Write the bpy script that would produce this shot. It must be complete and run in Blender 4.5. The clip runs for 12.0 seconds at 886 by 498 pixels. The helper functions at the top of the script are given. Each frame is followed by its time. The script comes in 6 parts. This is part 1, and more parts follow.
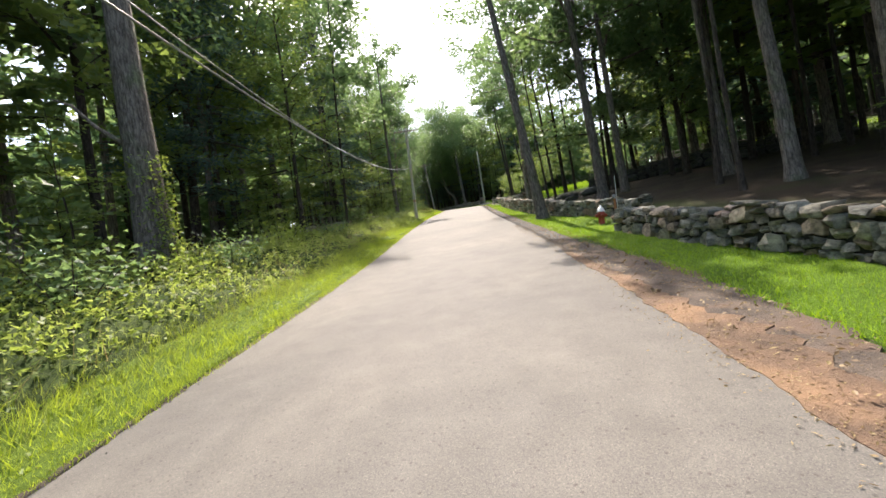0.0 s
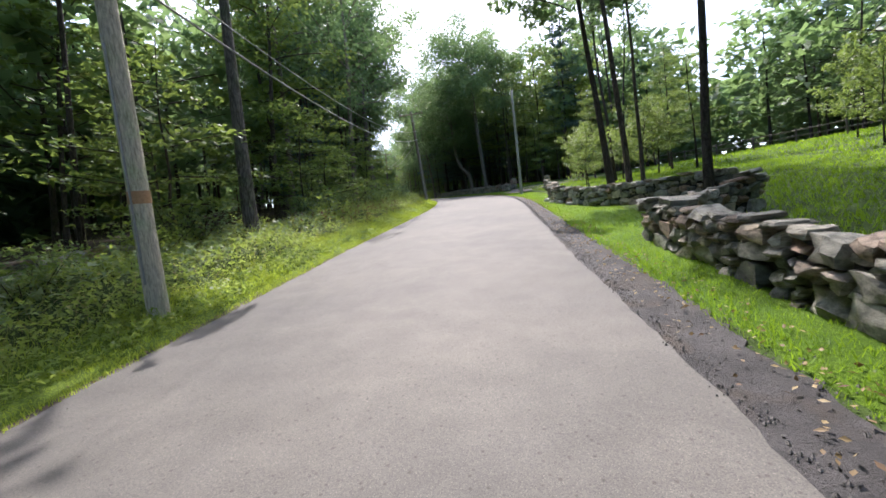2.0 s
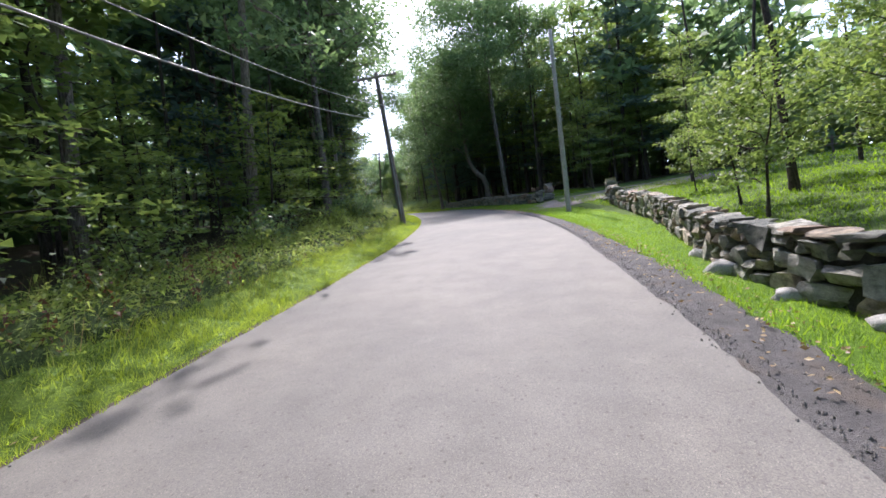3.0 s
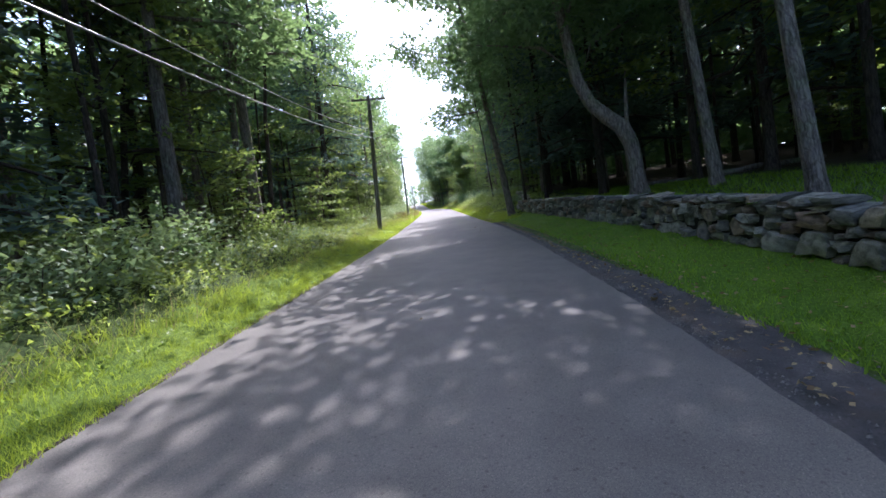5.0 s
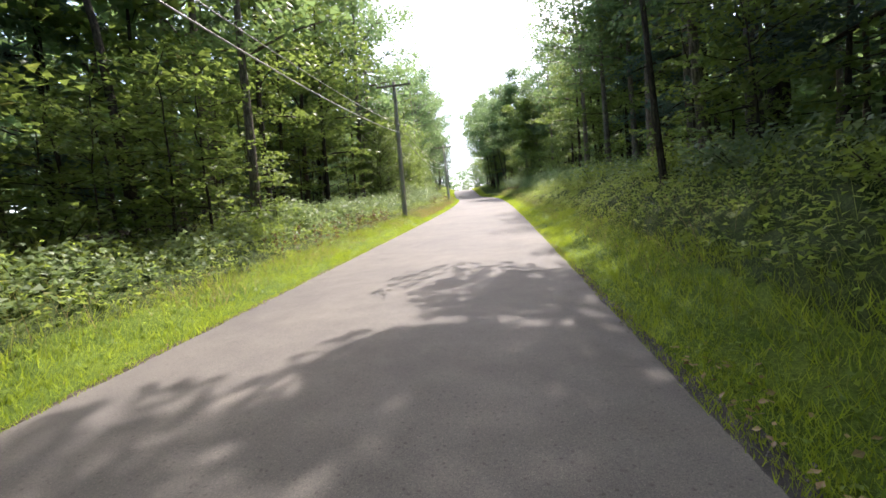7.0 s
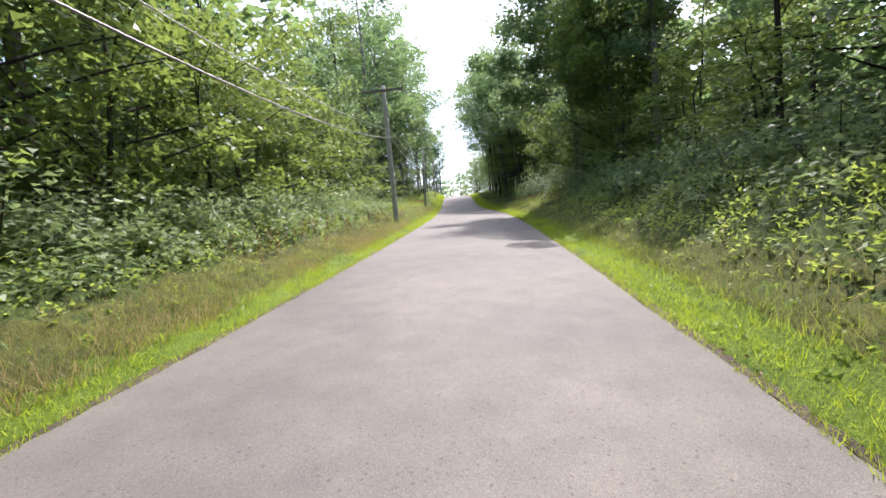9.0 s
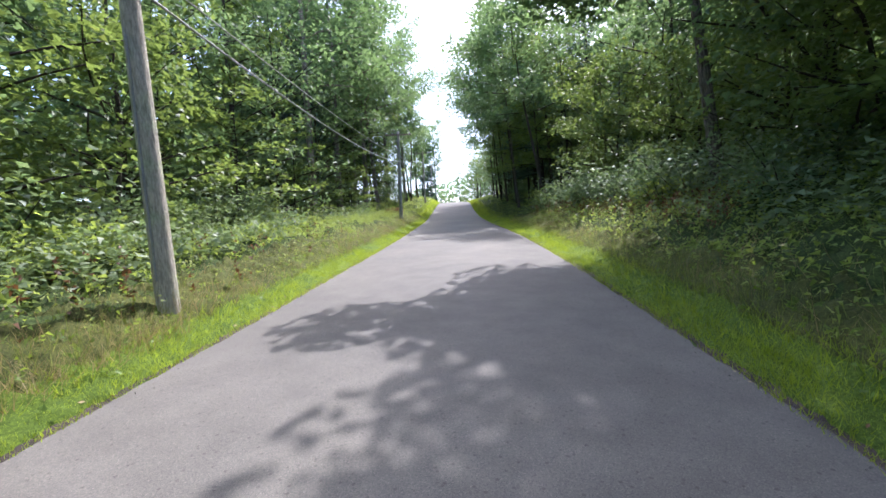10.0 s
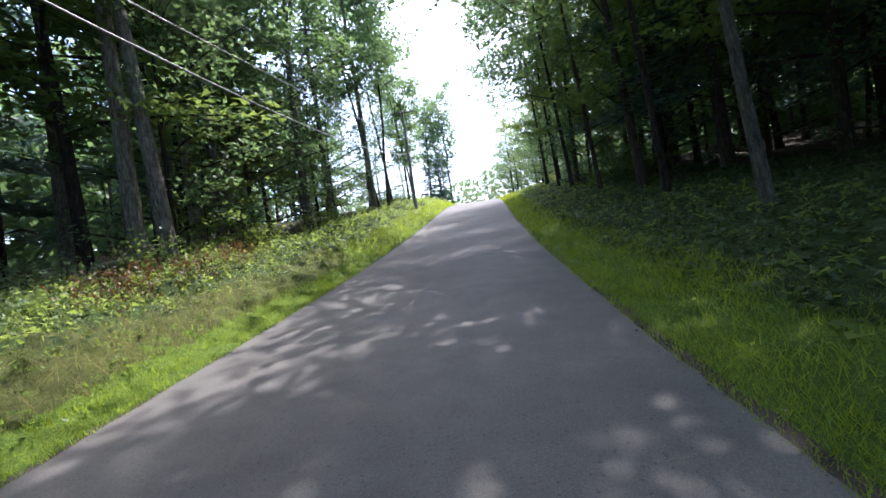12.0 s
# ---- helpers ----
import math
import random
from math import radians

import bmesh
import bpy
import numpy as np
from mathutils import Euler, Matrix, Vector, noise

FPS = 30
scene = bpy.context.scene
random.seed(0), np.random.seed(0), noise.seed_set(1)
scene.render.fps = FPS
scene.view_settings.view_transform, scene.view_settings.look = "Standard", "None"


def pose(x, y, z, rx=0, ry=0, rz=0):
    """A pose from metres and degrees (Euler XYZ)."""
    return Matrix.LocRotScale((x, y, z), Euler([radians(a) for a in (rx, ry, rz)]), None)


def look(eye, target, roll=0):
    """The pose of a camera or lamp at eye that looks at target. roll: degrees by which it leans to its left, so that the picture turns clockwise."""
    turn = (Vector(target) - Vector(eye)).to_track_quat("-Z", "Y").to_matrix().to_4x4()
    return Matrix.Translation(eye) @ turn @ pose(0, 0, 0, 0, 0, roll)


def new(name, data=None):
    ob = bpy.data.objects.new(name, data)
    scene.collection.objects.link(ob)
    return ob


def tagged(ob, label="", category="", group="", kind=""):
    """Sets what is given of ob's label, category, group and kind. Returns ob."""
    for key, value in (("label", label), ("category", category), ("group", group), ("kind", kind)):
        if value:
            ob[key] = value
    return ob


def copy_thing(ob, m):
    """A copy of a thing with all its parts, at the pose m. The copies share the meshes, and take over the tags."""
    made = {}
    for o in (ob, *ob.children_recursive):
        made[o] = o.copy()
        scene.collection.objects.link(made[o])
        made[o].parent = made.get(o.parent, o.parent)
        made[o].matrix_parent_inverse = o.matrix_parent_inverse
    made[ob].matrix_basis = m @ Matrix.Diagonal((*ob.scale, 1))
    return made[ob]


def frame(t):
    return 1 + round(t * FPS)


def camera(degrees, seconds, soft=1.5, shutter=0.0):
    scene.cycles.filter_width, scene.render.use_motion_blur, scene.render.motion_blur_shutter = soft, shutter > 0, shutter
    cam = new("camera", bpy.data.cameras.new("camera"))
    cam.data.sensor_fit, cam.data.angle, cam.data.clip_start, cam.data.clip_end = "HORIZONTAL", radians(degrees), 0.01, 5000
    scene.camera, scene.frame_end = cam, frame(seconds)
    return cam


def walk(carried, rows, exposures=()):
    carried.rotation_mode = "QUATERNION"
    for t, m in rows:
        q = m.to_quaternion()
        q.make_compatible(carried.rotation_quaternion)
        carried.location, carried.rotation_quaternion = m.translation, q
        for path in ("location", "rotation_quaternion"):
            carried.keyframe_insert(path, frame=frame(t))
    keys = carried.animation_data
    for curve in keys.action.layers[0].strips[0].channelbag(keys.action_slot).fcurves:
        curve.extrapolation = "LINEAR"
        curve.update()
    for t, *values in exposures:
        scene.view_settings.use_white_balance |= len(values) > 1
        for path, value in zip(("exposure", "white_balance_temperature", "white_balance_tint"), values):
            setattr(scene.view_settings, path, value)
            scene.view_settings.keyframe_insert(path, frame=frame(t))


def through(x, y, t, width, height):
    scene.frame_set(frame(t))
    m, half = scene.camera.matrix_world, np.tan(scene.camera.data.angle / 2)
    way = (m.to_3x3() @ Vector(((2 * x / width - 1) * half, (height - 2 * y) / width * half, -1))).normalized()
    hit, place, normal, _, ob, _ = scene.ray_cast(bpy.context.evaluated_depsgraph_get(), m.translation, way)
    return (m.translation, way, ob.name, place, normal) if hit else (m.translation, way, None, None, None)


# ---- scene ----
# ---- the road's line: heading (degrees to the left of +y) and grade, by metres along the way ----
HEADING = [(-60, -6.97), (0, -5.34), (20, -0.81), (40, -3.25), (52, -4.28), (60, -0.61), (68, 5.32), (76, 12.56), (84, 16.06), (92, 17.40), (104, 20.19), (124, 19.94), (144, 20.66), (164, 22.97), (184, 26.98), (204, 26.59), (224, 25.85), (244, 26.37), (256, 27.5), (276, 38), (300, 52), (330, 58)]
GRADE = [(-60, 0.117), (0, 0.134), (20, 0.153), (40, 0.141), (60, 0.126), (80, 0.113), (100, 0.086), (120, 0.092), (140, 0.093), (160, 0.101), (180, 0.085), (195, 0.087), (210, 0.129), (220, 0.156), (230, 0.145), (240, 0.105), (260, 0.061), (300, 0.020)]
STEP = 0.5
ST = np.arange(-60, 420, STEP)
_h = np.radians(np.interp(ST, *zip(*HEADING)))
_k = np.ones(17) / 17
_h = np.convolve(np.pad(_h, 8, mode="edge"), _k, "valid")
_g = np.convolve(np.pad(np.interp(ST, *zip(*GRADE)), 8, mode="edge"), _k, "valid")
_o = int(60 / STEP)
LX = np.cumsum(-np.sin(_h)) * STEP
LY = np.cumsum(np.cos(_h)) * STEP
LZ = np.cumsum(_g) * STEP
LX, LY, LZ = LX - LX[_o], LY - LY[_o], LZ - LZ[_o]
EYE = 1.62
LEFT, RIGHT = -3.85, 1.65


def line(s):
    """Place and heading of the driving line at s metres."""
    return np.interp(s, ST, LX), np.interp(s, ST, LY), np.interp(s, ST, LZ), np.interp(s, ST, _h)


def at(s, d, up=0.0):
    """World place at s metres along the way, d metres to its right, up metres over the road."""
    x, y, z, h = line(s)
    return Vector((x + d * math.cos(h), y + d * math.sin(h), z + up))


def heading(s):
    return math.degrees(line(s)[3])


# ---- camera: seconds, metres along, metres to the right, height, yaw, pitch, roll ----
cam = camera(93.33, 12.0, soft=1.6)
PATH = [
    (0.0, -0.26, -0.23, EYE, 1.64, 1.54, 8.82),
    (0.5, 7.77, -0.47, EYE, 1.94, 1.21, 7.78),
    (1.0, 15.82, -0.15, EYE, 2.88, 0.40, 6.96),
    (1.5, 23.76, 0.14, EYE, 3.61, -0.75, 6.19),
    (2.0, 31.80, 0.28, EYE, 4.42, -1.28, 5.96),
    (2.5, 39.78, 0.12, EYE, 5.28, -1.10, 5.53),
    (3.0, 47.64, 0.15, EYE, 7.36, -0.38, 6.16),
    (4.0, 63.71, -0.49, EYE, 12.72, -0.01, 7.84),
    (5.0, 79.63, -0.26, EYE, 19.74, -1.03, 7.05),
    (5.5, 87.69, -0.11, EYE, 23.66, -0.98, 6.24),
    (6.0, 95.76, 0.03, EYE, 26.42, -1.84, 5.43),
    (6.5, 103.98, 0.08, EYE, 27.24, -2.11, 5.16),
    (7.0, 112.02, 0.33, EYE, 27.71, -2.47, 4.68),
    (7.5, 119.89, 0.44, EYE, 27.35, -2.80, 4.14),
    (8.5, 135.67, 0.01, EYE, 28.40, -1.65, 3.95),
    (9.5, 152.06, -0.49, EYE, 27.32, -1.80, 2.83),
    (10.0, 159.86, -0.47, EYE, 28.04, -1.01, 3.03),
    (10.5, 167.76, -0.30, EYE, 29.95, -0.72, 4.11),
    (11.0, 175.74, -0.10, EYE, 31.37, -0.66, 5.86),
    (11.5, 183.87, -0.01, EYE, 32.72, -0.79, 7.36),
    (12.0, 191.86, 0.11, EYE, 32.96, -0.40, 8.04),
]
rows = []
for t, s, d, up, yaw, pitch, roll in PATH:
    p = at(s, d, up)
    rows.append((t, pose(p.x, p.y, p.z, 90 + pitch, roll, yaw)))
# stops, kelvin and tint of the picture, by seconds
PICTURE = [
    (0.0, 1.98, 6850, 13), (0.5, 2.15, 6750, 23), (1.0, 1.82, 6250, 19), (1.5, 1.82, 6120, 17), (2.0, 1.7, 6080, 16), (2.5, 1.76, 5930, 18), (3.0, 1.84, 5900, 18),
    (4.2, 1.72, 5900, 17), (5.0, 2.1, 5600, 21), (5.5, 2.45, 5450, 20), (6.0, 2.6, 5950, 19), (6.5, 2.5, 6150, 20), (7.0, 2.06, 6420, 17), (7.5, 2.06, 6100, 18),
    (8.5, 1.93, 6300, 18), (9.5, 1.86, 5880, 19), (10.0, 1.86, 5750, 17), (10.5, 1.85, 6150, 17), (11.0, 1.94, 5600, 20), (11.5, 2.1, 5500, 24), (12.0, 2.02, 5700, 17),
]
walk(cam, rows, PICTURE)

# ---- world and sun ----
SUN_UP, SUN_AZ = 56, 6   # elevation; azimuth in degrees to the left of +y
world = bpy.data.worlds.new("world")
scene.world = world
world.use_nodes = True
_n = world.node_tree.nodes
_sky = _n.new("ShaderNodeTexSky")
_sky.sky_type, _sky.sun_disc = "NISHITA", False
_sky.sun_elevation, _sky.sun_rotation = radians(SUN_UP), radians(-SUN_AZ)
_sky.air_density, _sky.dust_density, _sky.ozone_density = 1.0, 3.0, 1.0
world.node_tree.links.new(_sky.outputs[0], _n["Background"].inputs[0])
_n["Background"].inputs[1].default_value = 0.15
sun_data = bpy.data.lights.new("sun", "SUN")
sun_data.energy, sun_data.angle, sun_data.color = 2.3, radians(0.5), (1.0, 0.935, 0.85)
sun = new("sun", sun_data)
_a, _e = radians(SUN_AZ), radians(SUN_UP)
sun.matrix_world = look((0, 0, 60), Vector((0, 0, 60)) - Vector((-math.sin(_a) * math.cos(_e), math.cos(_a) * math.cos(_e), math.sin(_e))))

# ---- materials ----
def material(name):
    m = bpy.data.materials.new(name)
    m.use_nodes = True
    n, l = m.node_tree.nodes, m.node_tree.links
    return m, n, l, n["Principled BSDF"]


def ramp(n, stops):
    r = n.new("ShaderNodeValToRGB")
    while len(r.color_ramp.elements) < len(stops):
        r.color_ramp.elements.new(0.5)
    for e, (p, c) in zip(r.color_ramp.elements, stops):
        e.position, e.color = p, (*c, 1)
    return r


def noise_tex(n, l, scale, detail=4.0, rough=0.55, coords="Object"):
    t, c = n.new("ShaderNodeTexNoise"), n.new("ShaderNodeTexCoord")
    t.inputs["Scale"].default_value, t.inputs["Detail"].default_value, t.inputs["Roughness"].default_value = scale, detail, rough
    l.new(c.outputs[coords], t.inputs["Vector"])
    return t


def mix_colour(n, l, a, b, fac, mode="MIX"):
    m = n.new("ShaderNodeMix")
    m.data_type, m.blend_type = "RGBA", mode
    for k, v in ((0, fac), (6, a), (7, b)):
        if hasattr(v, "is_linked"):
            l.new(v, m.inputs[k])
        else:
            m.inputs[k].default_value = v if k == 0 else (*v, 1)
    return m.outputs[2]


def bump(n, l, height, strength, distance, into):
    b = n.new("ShaderNodeBump")
    b.inputs["Strength"].default_value, b.inputs["Distance"].default_value = strength, distance
    l.new(height, b.inputs["Height"])
    l.new(b.outputs[0], into)


def surface(name, dark, light, scale, fine, rough=0.85, relief=0.02, stain=None, stain_scale=0.5):
    """A matt surface: two colours mixed by coarse and fine noise, a third as stains, with relief."""
    m, n, l, p = material(name)
    a, b = noise_tex(n, l, scale), noise_tex(n, l, fine, 6.0, 0.7)
    r = ramp(n, [(0.3, dark), (0.7, light)])
    l.new(a.outputs[0], r.inputs[0])
    r2 = ramp(n, [(0.25, (0.55, 0.55, 0.55)), (0.75, (1.35, 1.35, 1.35))])
    l.new(b.outputs[0], r2.inputs[0])
    c = mix_colour(n, l, r.outputs[0], r2.outputs[0], 1.0, "MULTIPLY")
    if stain:
        s = noise_tex(n, l, stain_scale, 3.0)
        r3 = ramp(n, [(0.52, (0, 0, 0)), (0.66, (1, 1, 1))])
        l.new(s.outputs[0], r3.inputs[0])
        c = mix_colour(n, l, c, stain, r3.outputs[0])
    l.new(c, p.inputs["Base Color"])
    p.inputs["Roughness"].default_value = rough
    p.inputs["Specular IOR Level"].default_value = 0.3
    bump(n, l, b.outputs[0], 0.8, relief, p.inputs["Normal"])
    return m


def foliage(name, dark, light, through, share=0.45, yellow=None):
    """Leaves: each blade its own tone, part of the light coming through."""
    m, n, l, p = material(name)
    g, o = n.new("ShaderNodeNewGeometry"), n.new("ShaderNodeObjectInfo")
    stops = [(0.0, dark), (0.75, light)] + ([(0.97, light), (1.0, yellow)] if yellow else [])
    r = ramp(n, stops)
    l.new(g.outputs["Random Per Island"], r.inputs[0])
    tone = ramp(n, [(0.0, (0.72, 0.78, 0.75)), (0.5, (1, 1, 1)), (1.0, (1.25, 1.15, 0.9))])
    l.new(o.outputs["Random"], tone.inputs[0])
    c = mix_colour(n, l, r.outputs[0], tone.outputs[0], 1.0, "MULTIPLY")
    l.new(c, p.inputs["Base Color"])
    p.inputs["Roughness"].default_value, p.inputs["Specular IOR Level"].default_value = 0.5, 0.35
    t, mx = n.new("ShaderNodeBsdfTranslucent"), n.new("ShaderNodeMixShader")
    c2 = mix_colour(n, l, c, through, 0.75)
    l.new(c2, t.inputs["Color"])
    mx.inputs[0].default_value = share
    l.new(p.outputs[0], mx.inputs[1])
    l.new(t.outputs[0], mx.inputs[2])
    l.new(mx.outputs[0], n["Material Output"].inputs["Surface"])
    return m


def asphalt():
    m, n, l, p = material("worn_asphalt")
    v, c = n.new("ShaderNodeTexVoronoi"), n.new("ShaderNodeTexCoord")
    v.inputs["Scale"].default_value = 150
    l.new(c.outputs["Object"], v.inputs["Vector"])
    chips = ramp(n, [(0.0, (0.084, 0.079, 0.073)), (0.35, (0.121, 0.113, 0.101)), (0.8, (0.153, 0.141, 0.123)), (1.0, (0.217, 0.198, 0.173))])
    l.new(v.outputs["Color"], chips.inputs[0])
    big, mid = noise_tex(n, l, 0.35, 3.0), noise_tex(n, l, 2.3, 5.0)
    r = ramp(n, [(0.3, (0.82, 0.82, 0.84)), (0.7, (1.14, 1.12, 1.09))])
    l.new(big.outputs[0], r.inputs[0])
    r2 = ramp(n, [(0.3, (0.86, 0.86, 0.86)), (0.7, (1.1, 1.1, 1.1))])
    l.new(mid.outputs[0], r2.inputs[0])
    col = mix_colour(n, l, chips.outputs[0], r.outputs[0], 1.0, "MULTIPLY")
    col = mix_colour(n, l, col, r2.outputs[0], 1.0, "MULTIPLY")
    # small dark pits
    pit = n.new("ShaderNodeTexVoronoi")
    pit.inputs["Scale"].default_value = 13
    l.new(c.outputs["Object"], pit.inputs["Vector"])
    dot = ramp(n, [(0.0, (0.62, 0.61, 0.6)), (0.11, (0.66, 0.65, 0.64)), (0.19, (1, 1, 1))])
    l.new(pit.outputs["Distance"], dot.inputs[0])
    col = mix_colour(n, l, col, dot.outputs[0], 0.9, "MULTIPLY")
    # thin cracks, in some stretches only
    warp = noise_tex(n, l, 1.3, 4.0)
    shift = n.new("ShaderNodeVectorMath")
    shift.operation = "MULTIPLY_ADD"
    shift.inputs[1].default_value = (0.9, 0.9, 0.9)
    l.new(warp.outputs["Color"], shift.inputs[0])
    l.new(c.outputs["Object"], shift.inputs[2])
    cell = n.new("ShaderNodeTexVoronoi")
    cell.feature = "DISTANCE_TO_EDGE"
    cell.inputs["Scale"].default_value = 0.33
    l.new(shift.outputs[0], cell.inputs["Vector"])
    thin = ramp(n, [(0.0, (1, 1, 1)), (0.002, (0.8, 0.8, 0.8)), (0.0042, (0, 0, 0))])
    l.new(cell.outputs["Distance"], thin.inputs[0])
    where = noise_tex(n, l, 0.16, 2.0)
    some = ramp(n, [(0.56, (0, 0, 0)), (0.66, (0.5, 0.5, 0.5))])
    l.new(where.outputs[0], some.inputs[0])
    crack = mix_colour(n, l, thin.outputs[0], some.outputs[0], 1.0, "MULTIPLY")
    col = mix_colour(n, l, col, (0.03, 0.029, 0.028), crack)
    l.new(col, p.inputs["Base Color"])
    p.inputs["Roughness"].default_value = 0.75
    p.inputs["Specular IOR Level"].default_value = 0.3
    bump(n, l, v.outputs["Distance"], 0.3, 0.003, p.inputs["Normal"])
    return m


def ground_material():
    """Grass soil near the road and in the field, leaf litter under the trees; the share of litter is laid out with the ground."""
    m, n, l, p = material("ground_soil")
    a, b = noise_tex(n, l, 0.8), noise_tex(n, l, 22, 6.0, 0.7)
    grass = ramp(n, [(0.3, (0.055, 0.085, 0.02)), (0.7, (0.10, 0.15, 0.035))])
    l.new(a.outputs[0], grass.inputs[0])
    litter = ramp(n, [(0.3, (0.026, 0.021, 0.015)), (0.55, (0.052, 0.039, 0.026)), (0.75, (0.042, 0.05, 0.02))])
    l.new(a.outputs[0], litter.inputs[0])
    at_ = n.new("ShaderNodeAttribute")
    at_.attribute_name = "litter"
    c = mix_colour(n, l, grass.outputs[0], litter.outputs[0], at_.outputs["Fac"])
    r2 = ramp(n, [(0.25, (0.5, 0.5, 0.5)), (0.75, (1.4, 1.4, 1.4))])
    l.new(b.outputs[0], r2.inputs[0])
    l.new(mix_colour(n, l, c, r2.outputs[0], 1.0, "MULTIPLY"), p.inputs["Base Color"])
    p.inputs["Roughness"].default_value = 0.95
    p.inputs["Specular IOR Level"].default_value = 0.15
    bump(n, l, b.outputs[0], 0.9, 0.05, p.inputs["Normal"])
    return m


def bark_material(name, dark, light, scale=7.0, furrows=0.55):
    m, n, l, p = material(name)
    c, mp = n.new("ShaderNodeTexCoord"), n.new("ShaderNodeMapping")
    mp.inputs["Scale"].default_value = (1, 1, 0.16)
    l.new(c.outputs["Object"], mp.inputs["Vector"])
    t = n.new("ShaderNodeTexNoise")
    t.inputs["Scale"].default_value, t.inputs["Detail"].default_value, t.inputs["Roughness"].default_value = scale * 3, 5, 0.65
    l.new(mp.outputs[0], t.inputs["Vector"])
    r = ramp(n, [(0.32, dark), (0.62, light)])
    l.new(t.outputs[0], r.inputs[0])
    # long plates with dark furrows between them
    bend, way = noise_tex(n, l, 3.0, 3.0), n.new("ShaderNodeVectorMath")
    way.operation = "MULTIPLY_ADD"
    way.inputs[1].default_value = (0.3, 0.3, 0.16)
    l.new(bend.outputs["Color"], way.inputs[0])
    l.new(mp.outputs[0], way.inputs[2])
    plate = n.new("ShaderNodeTexVoronoi")
    plate.feature = "DISTANCE_TO_EDGE"
    plate.inputs["Scale"].default_value = scale * 1.5
    l.new(way.outputs[0], plate.inputs["Vector"])
    furrow = ramp(n, [(0.0, (0.3, 0.28, 0.27)), (0.16, (1, 1, 1))])
    l.new(plate.outputs["Distance"], furrow.inputs[0])
    o = n.new("ShaderNodeObjectInfo")
    tone = ramp(n, [(0.0, (0.7, 0.7, 0.7)), (1.0, (1.3, 1.25, 1.2))])
    l.new(o.outputs["Random"], tone.inputs[0])
    patch = noise_tex(n, l, 1.6, 3.0)
    pr = ramp(n, [(0.5, (1, 1, 1)), (0.72, (0.75, 1.0, 0.7))])
    l.new(patch.outputs[0], pr.inputs[0])
    col = mix_colour(n, l, r.outputs[0], tone.outputs[0], 1.0, "MULTIPLY")
    col = mix_colour(n, l, col, furrow.outputs[0], furrows, "MULTIPLY")
    l.new(mix_colour(n, l, col, pr.outputs[0], 1.0, "MULTIPLY"), p.inputs["Base Color"])
    p.inputs["Roughness"].default_value = 0.9
    p.inputs["Specular IOR Level"].default_value = 0.2
    bump(n, l, mix_colour(n, l, t.outputs[0], furrow.outputs[0], 0.5 * furrows), 1.0, 0.04, p.inputs["Normal"])
    return m


def stone_material():
    m, n, l, p = material("field_stone")
    o = n.new("ShaderNodeObjectInfo")
    tone = ramp(n, [(0.0, (0.12, 0.122, 0.105)), (0.25, (0.22, 0.215, 0.185)), (0.5, (0.30, 0.285, 0.24)), (0.68, (0.40, 0.375, 0.315)), (0.76, (0.30, 0.20, 0.145)), (0.86, (0.22, 0.19, 0.145)), (0.93, (0.34, 0.26, 0.19)), (1.0, (0.44, 0.38, 0.29))])
    l.new(o.outputs["Random"], tone.inputs[0])
    a, b = noise_tex(n, l, 4.0, 5.0), noise_tex(n, l, 30, 6.0, 0.7)
    r = ramp(n, [(0.33, (0.42, 0.43, 0.41)), (0.5, (0.95, 0.95, 0.93)), (0.64, (1.2, 1.18, 1.14)), (0.75, (1.5, 1.52, 1.4))])
    l.new(a.outputs[0], r.inputs[0])
    c = mix_colour(n, l, tone.outputs[0], r.outputs[0], 1.0, "MULTIPLY")
    r2 = ramp(n, [(0.3, (0.7, 0.7, 0.7)), (0.7, (1.25, 1.25, 1.25))])
    l.new(b.outputs[0], r2.inputs[0])
    l.new(mix_colour(n, l, c, r2.outputs[0], 1.0, "MULTIPLY"), p.inputs["Base Color"])
    p.inputs["Roughness"].default_value = 0.85
    bump(n, l, mix_colour(n, l, a.outputs[0], b.outputs[0], 0.4), 1.0, 0.06, p.inputs["Normal"])
    return m


def plain(name, colour, rough=0.6, metal=0.0, fine=30.0):
    m, n, l, p = material(name)
    b = noise_tex(n, l, fine, 5.0, 0.7)
    r = ramp(n, [(0.3, tuple(0.75 * c for c in colour)), (0.7, tuple(min(1, 1.15 * c) for c in colour))])
    l.new(b.outputs[0], r.inputs[0])
    l.new(r.outputs[0], p.inputs["Base Color"])
    p.inputs["Roughness"].default_value, p.inputs["Metallic"].default_value = rough, metal
    bump(n, l, b.outputs[0], 0.3, 0.004, p.inputs["Normal"])
    return m


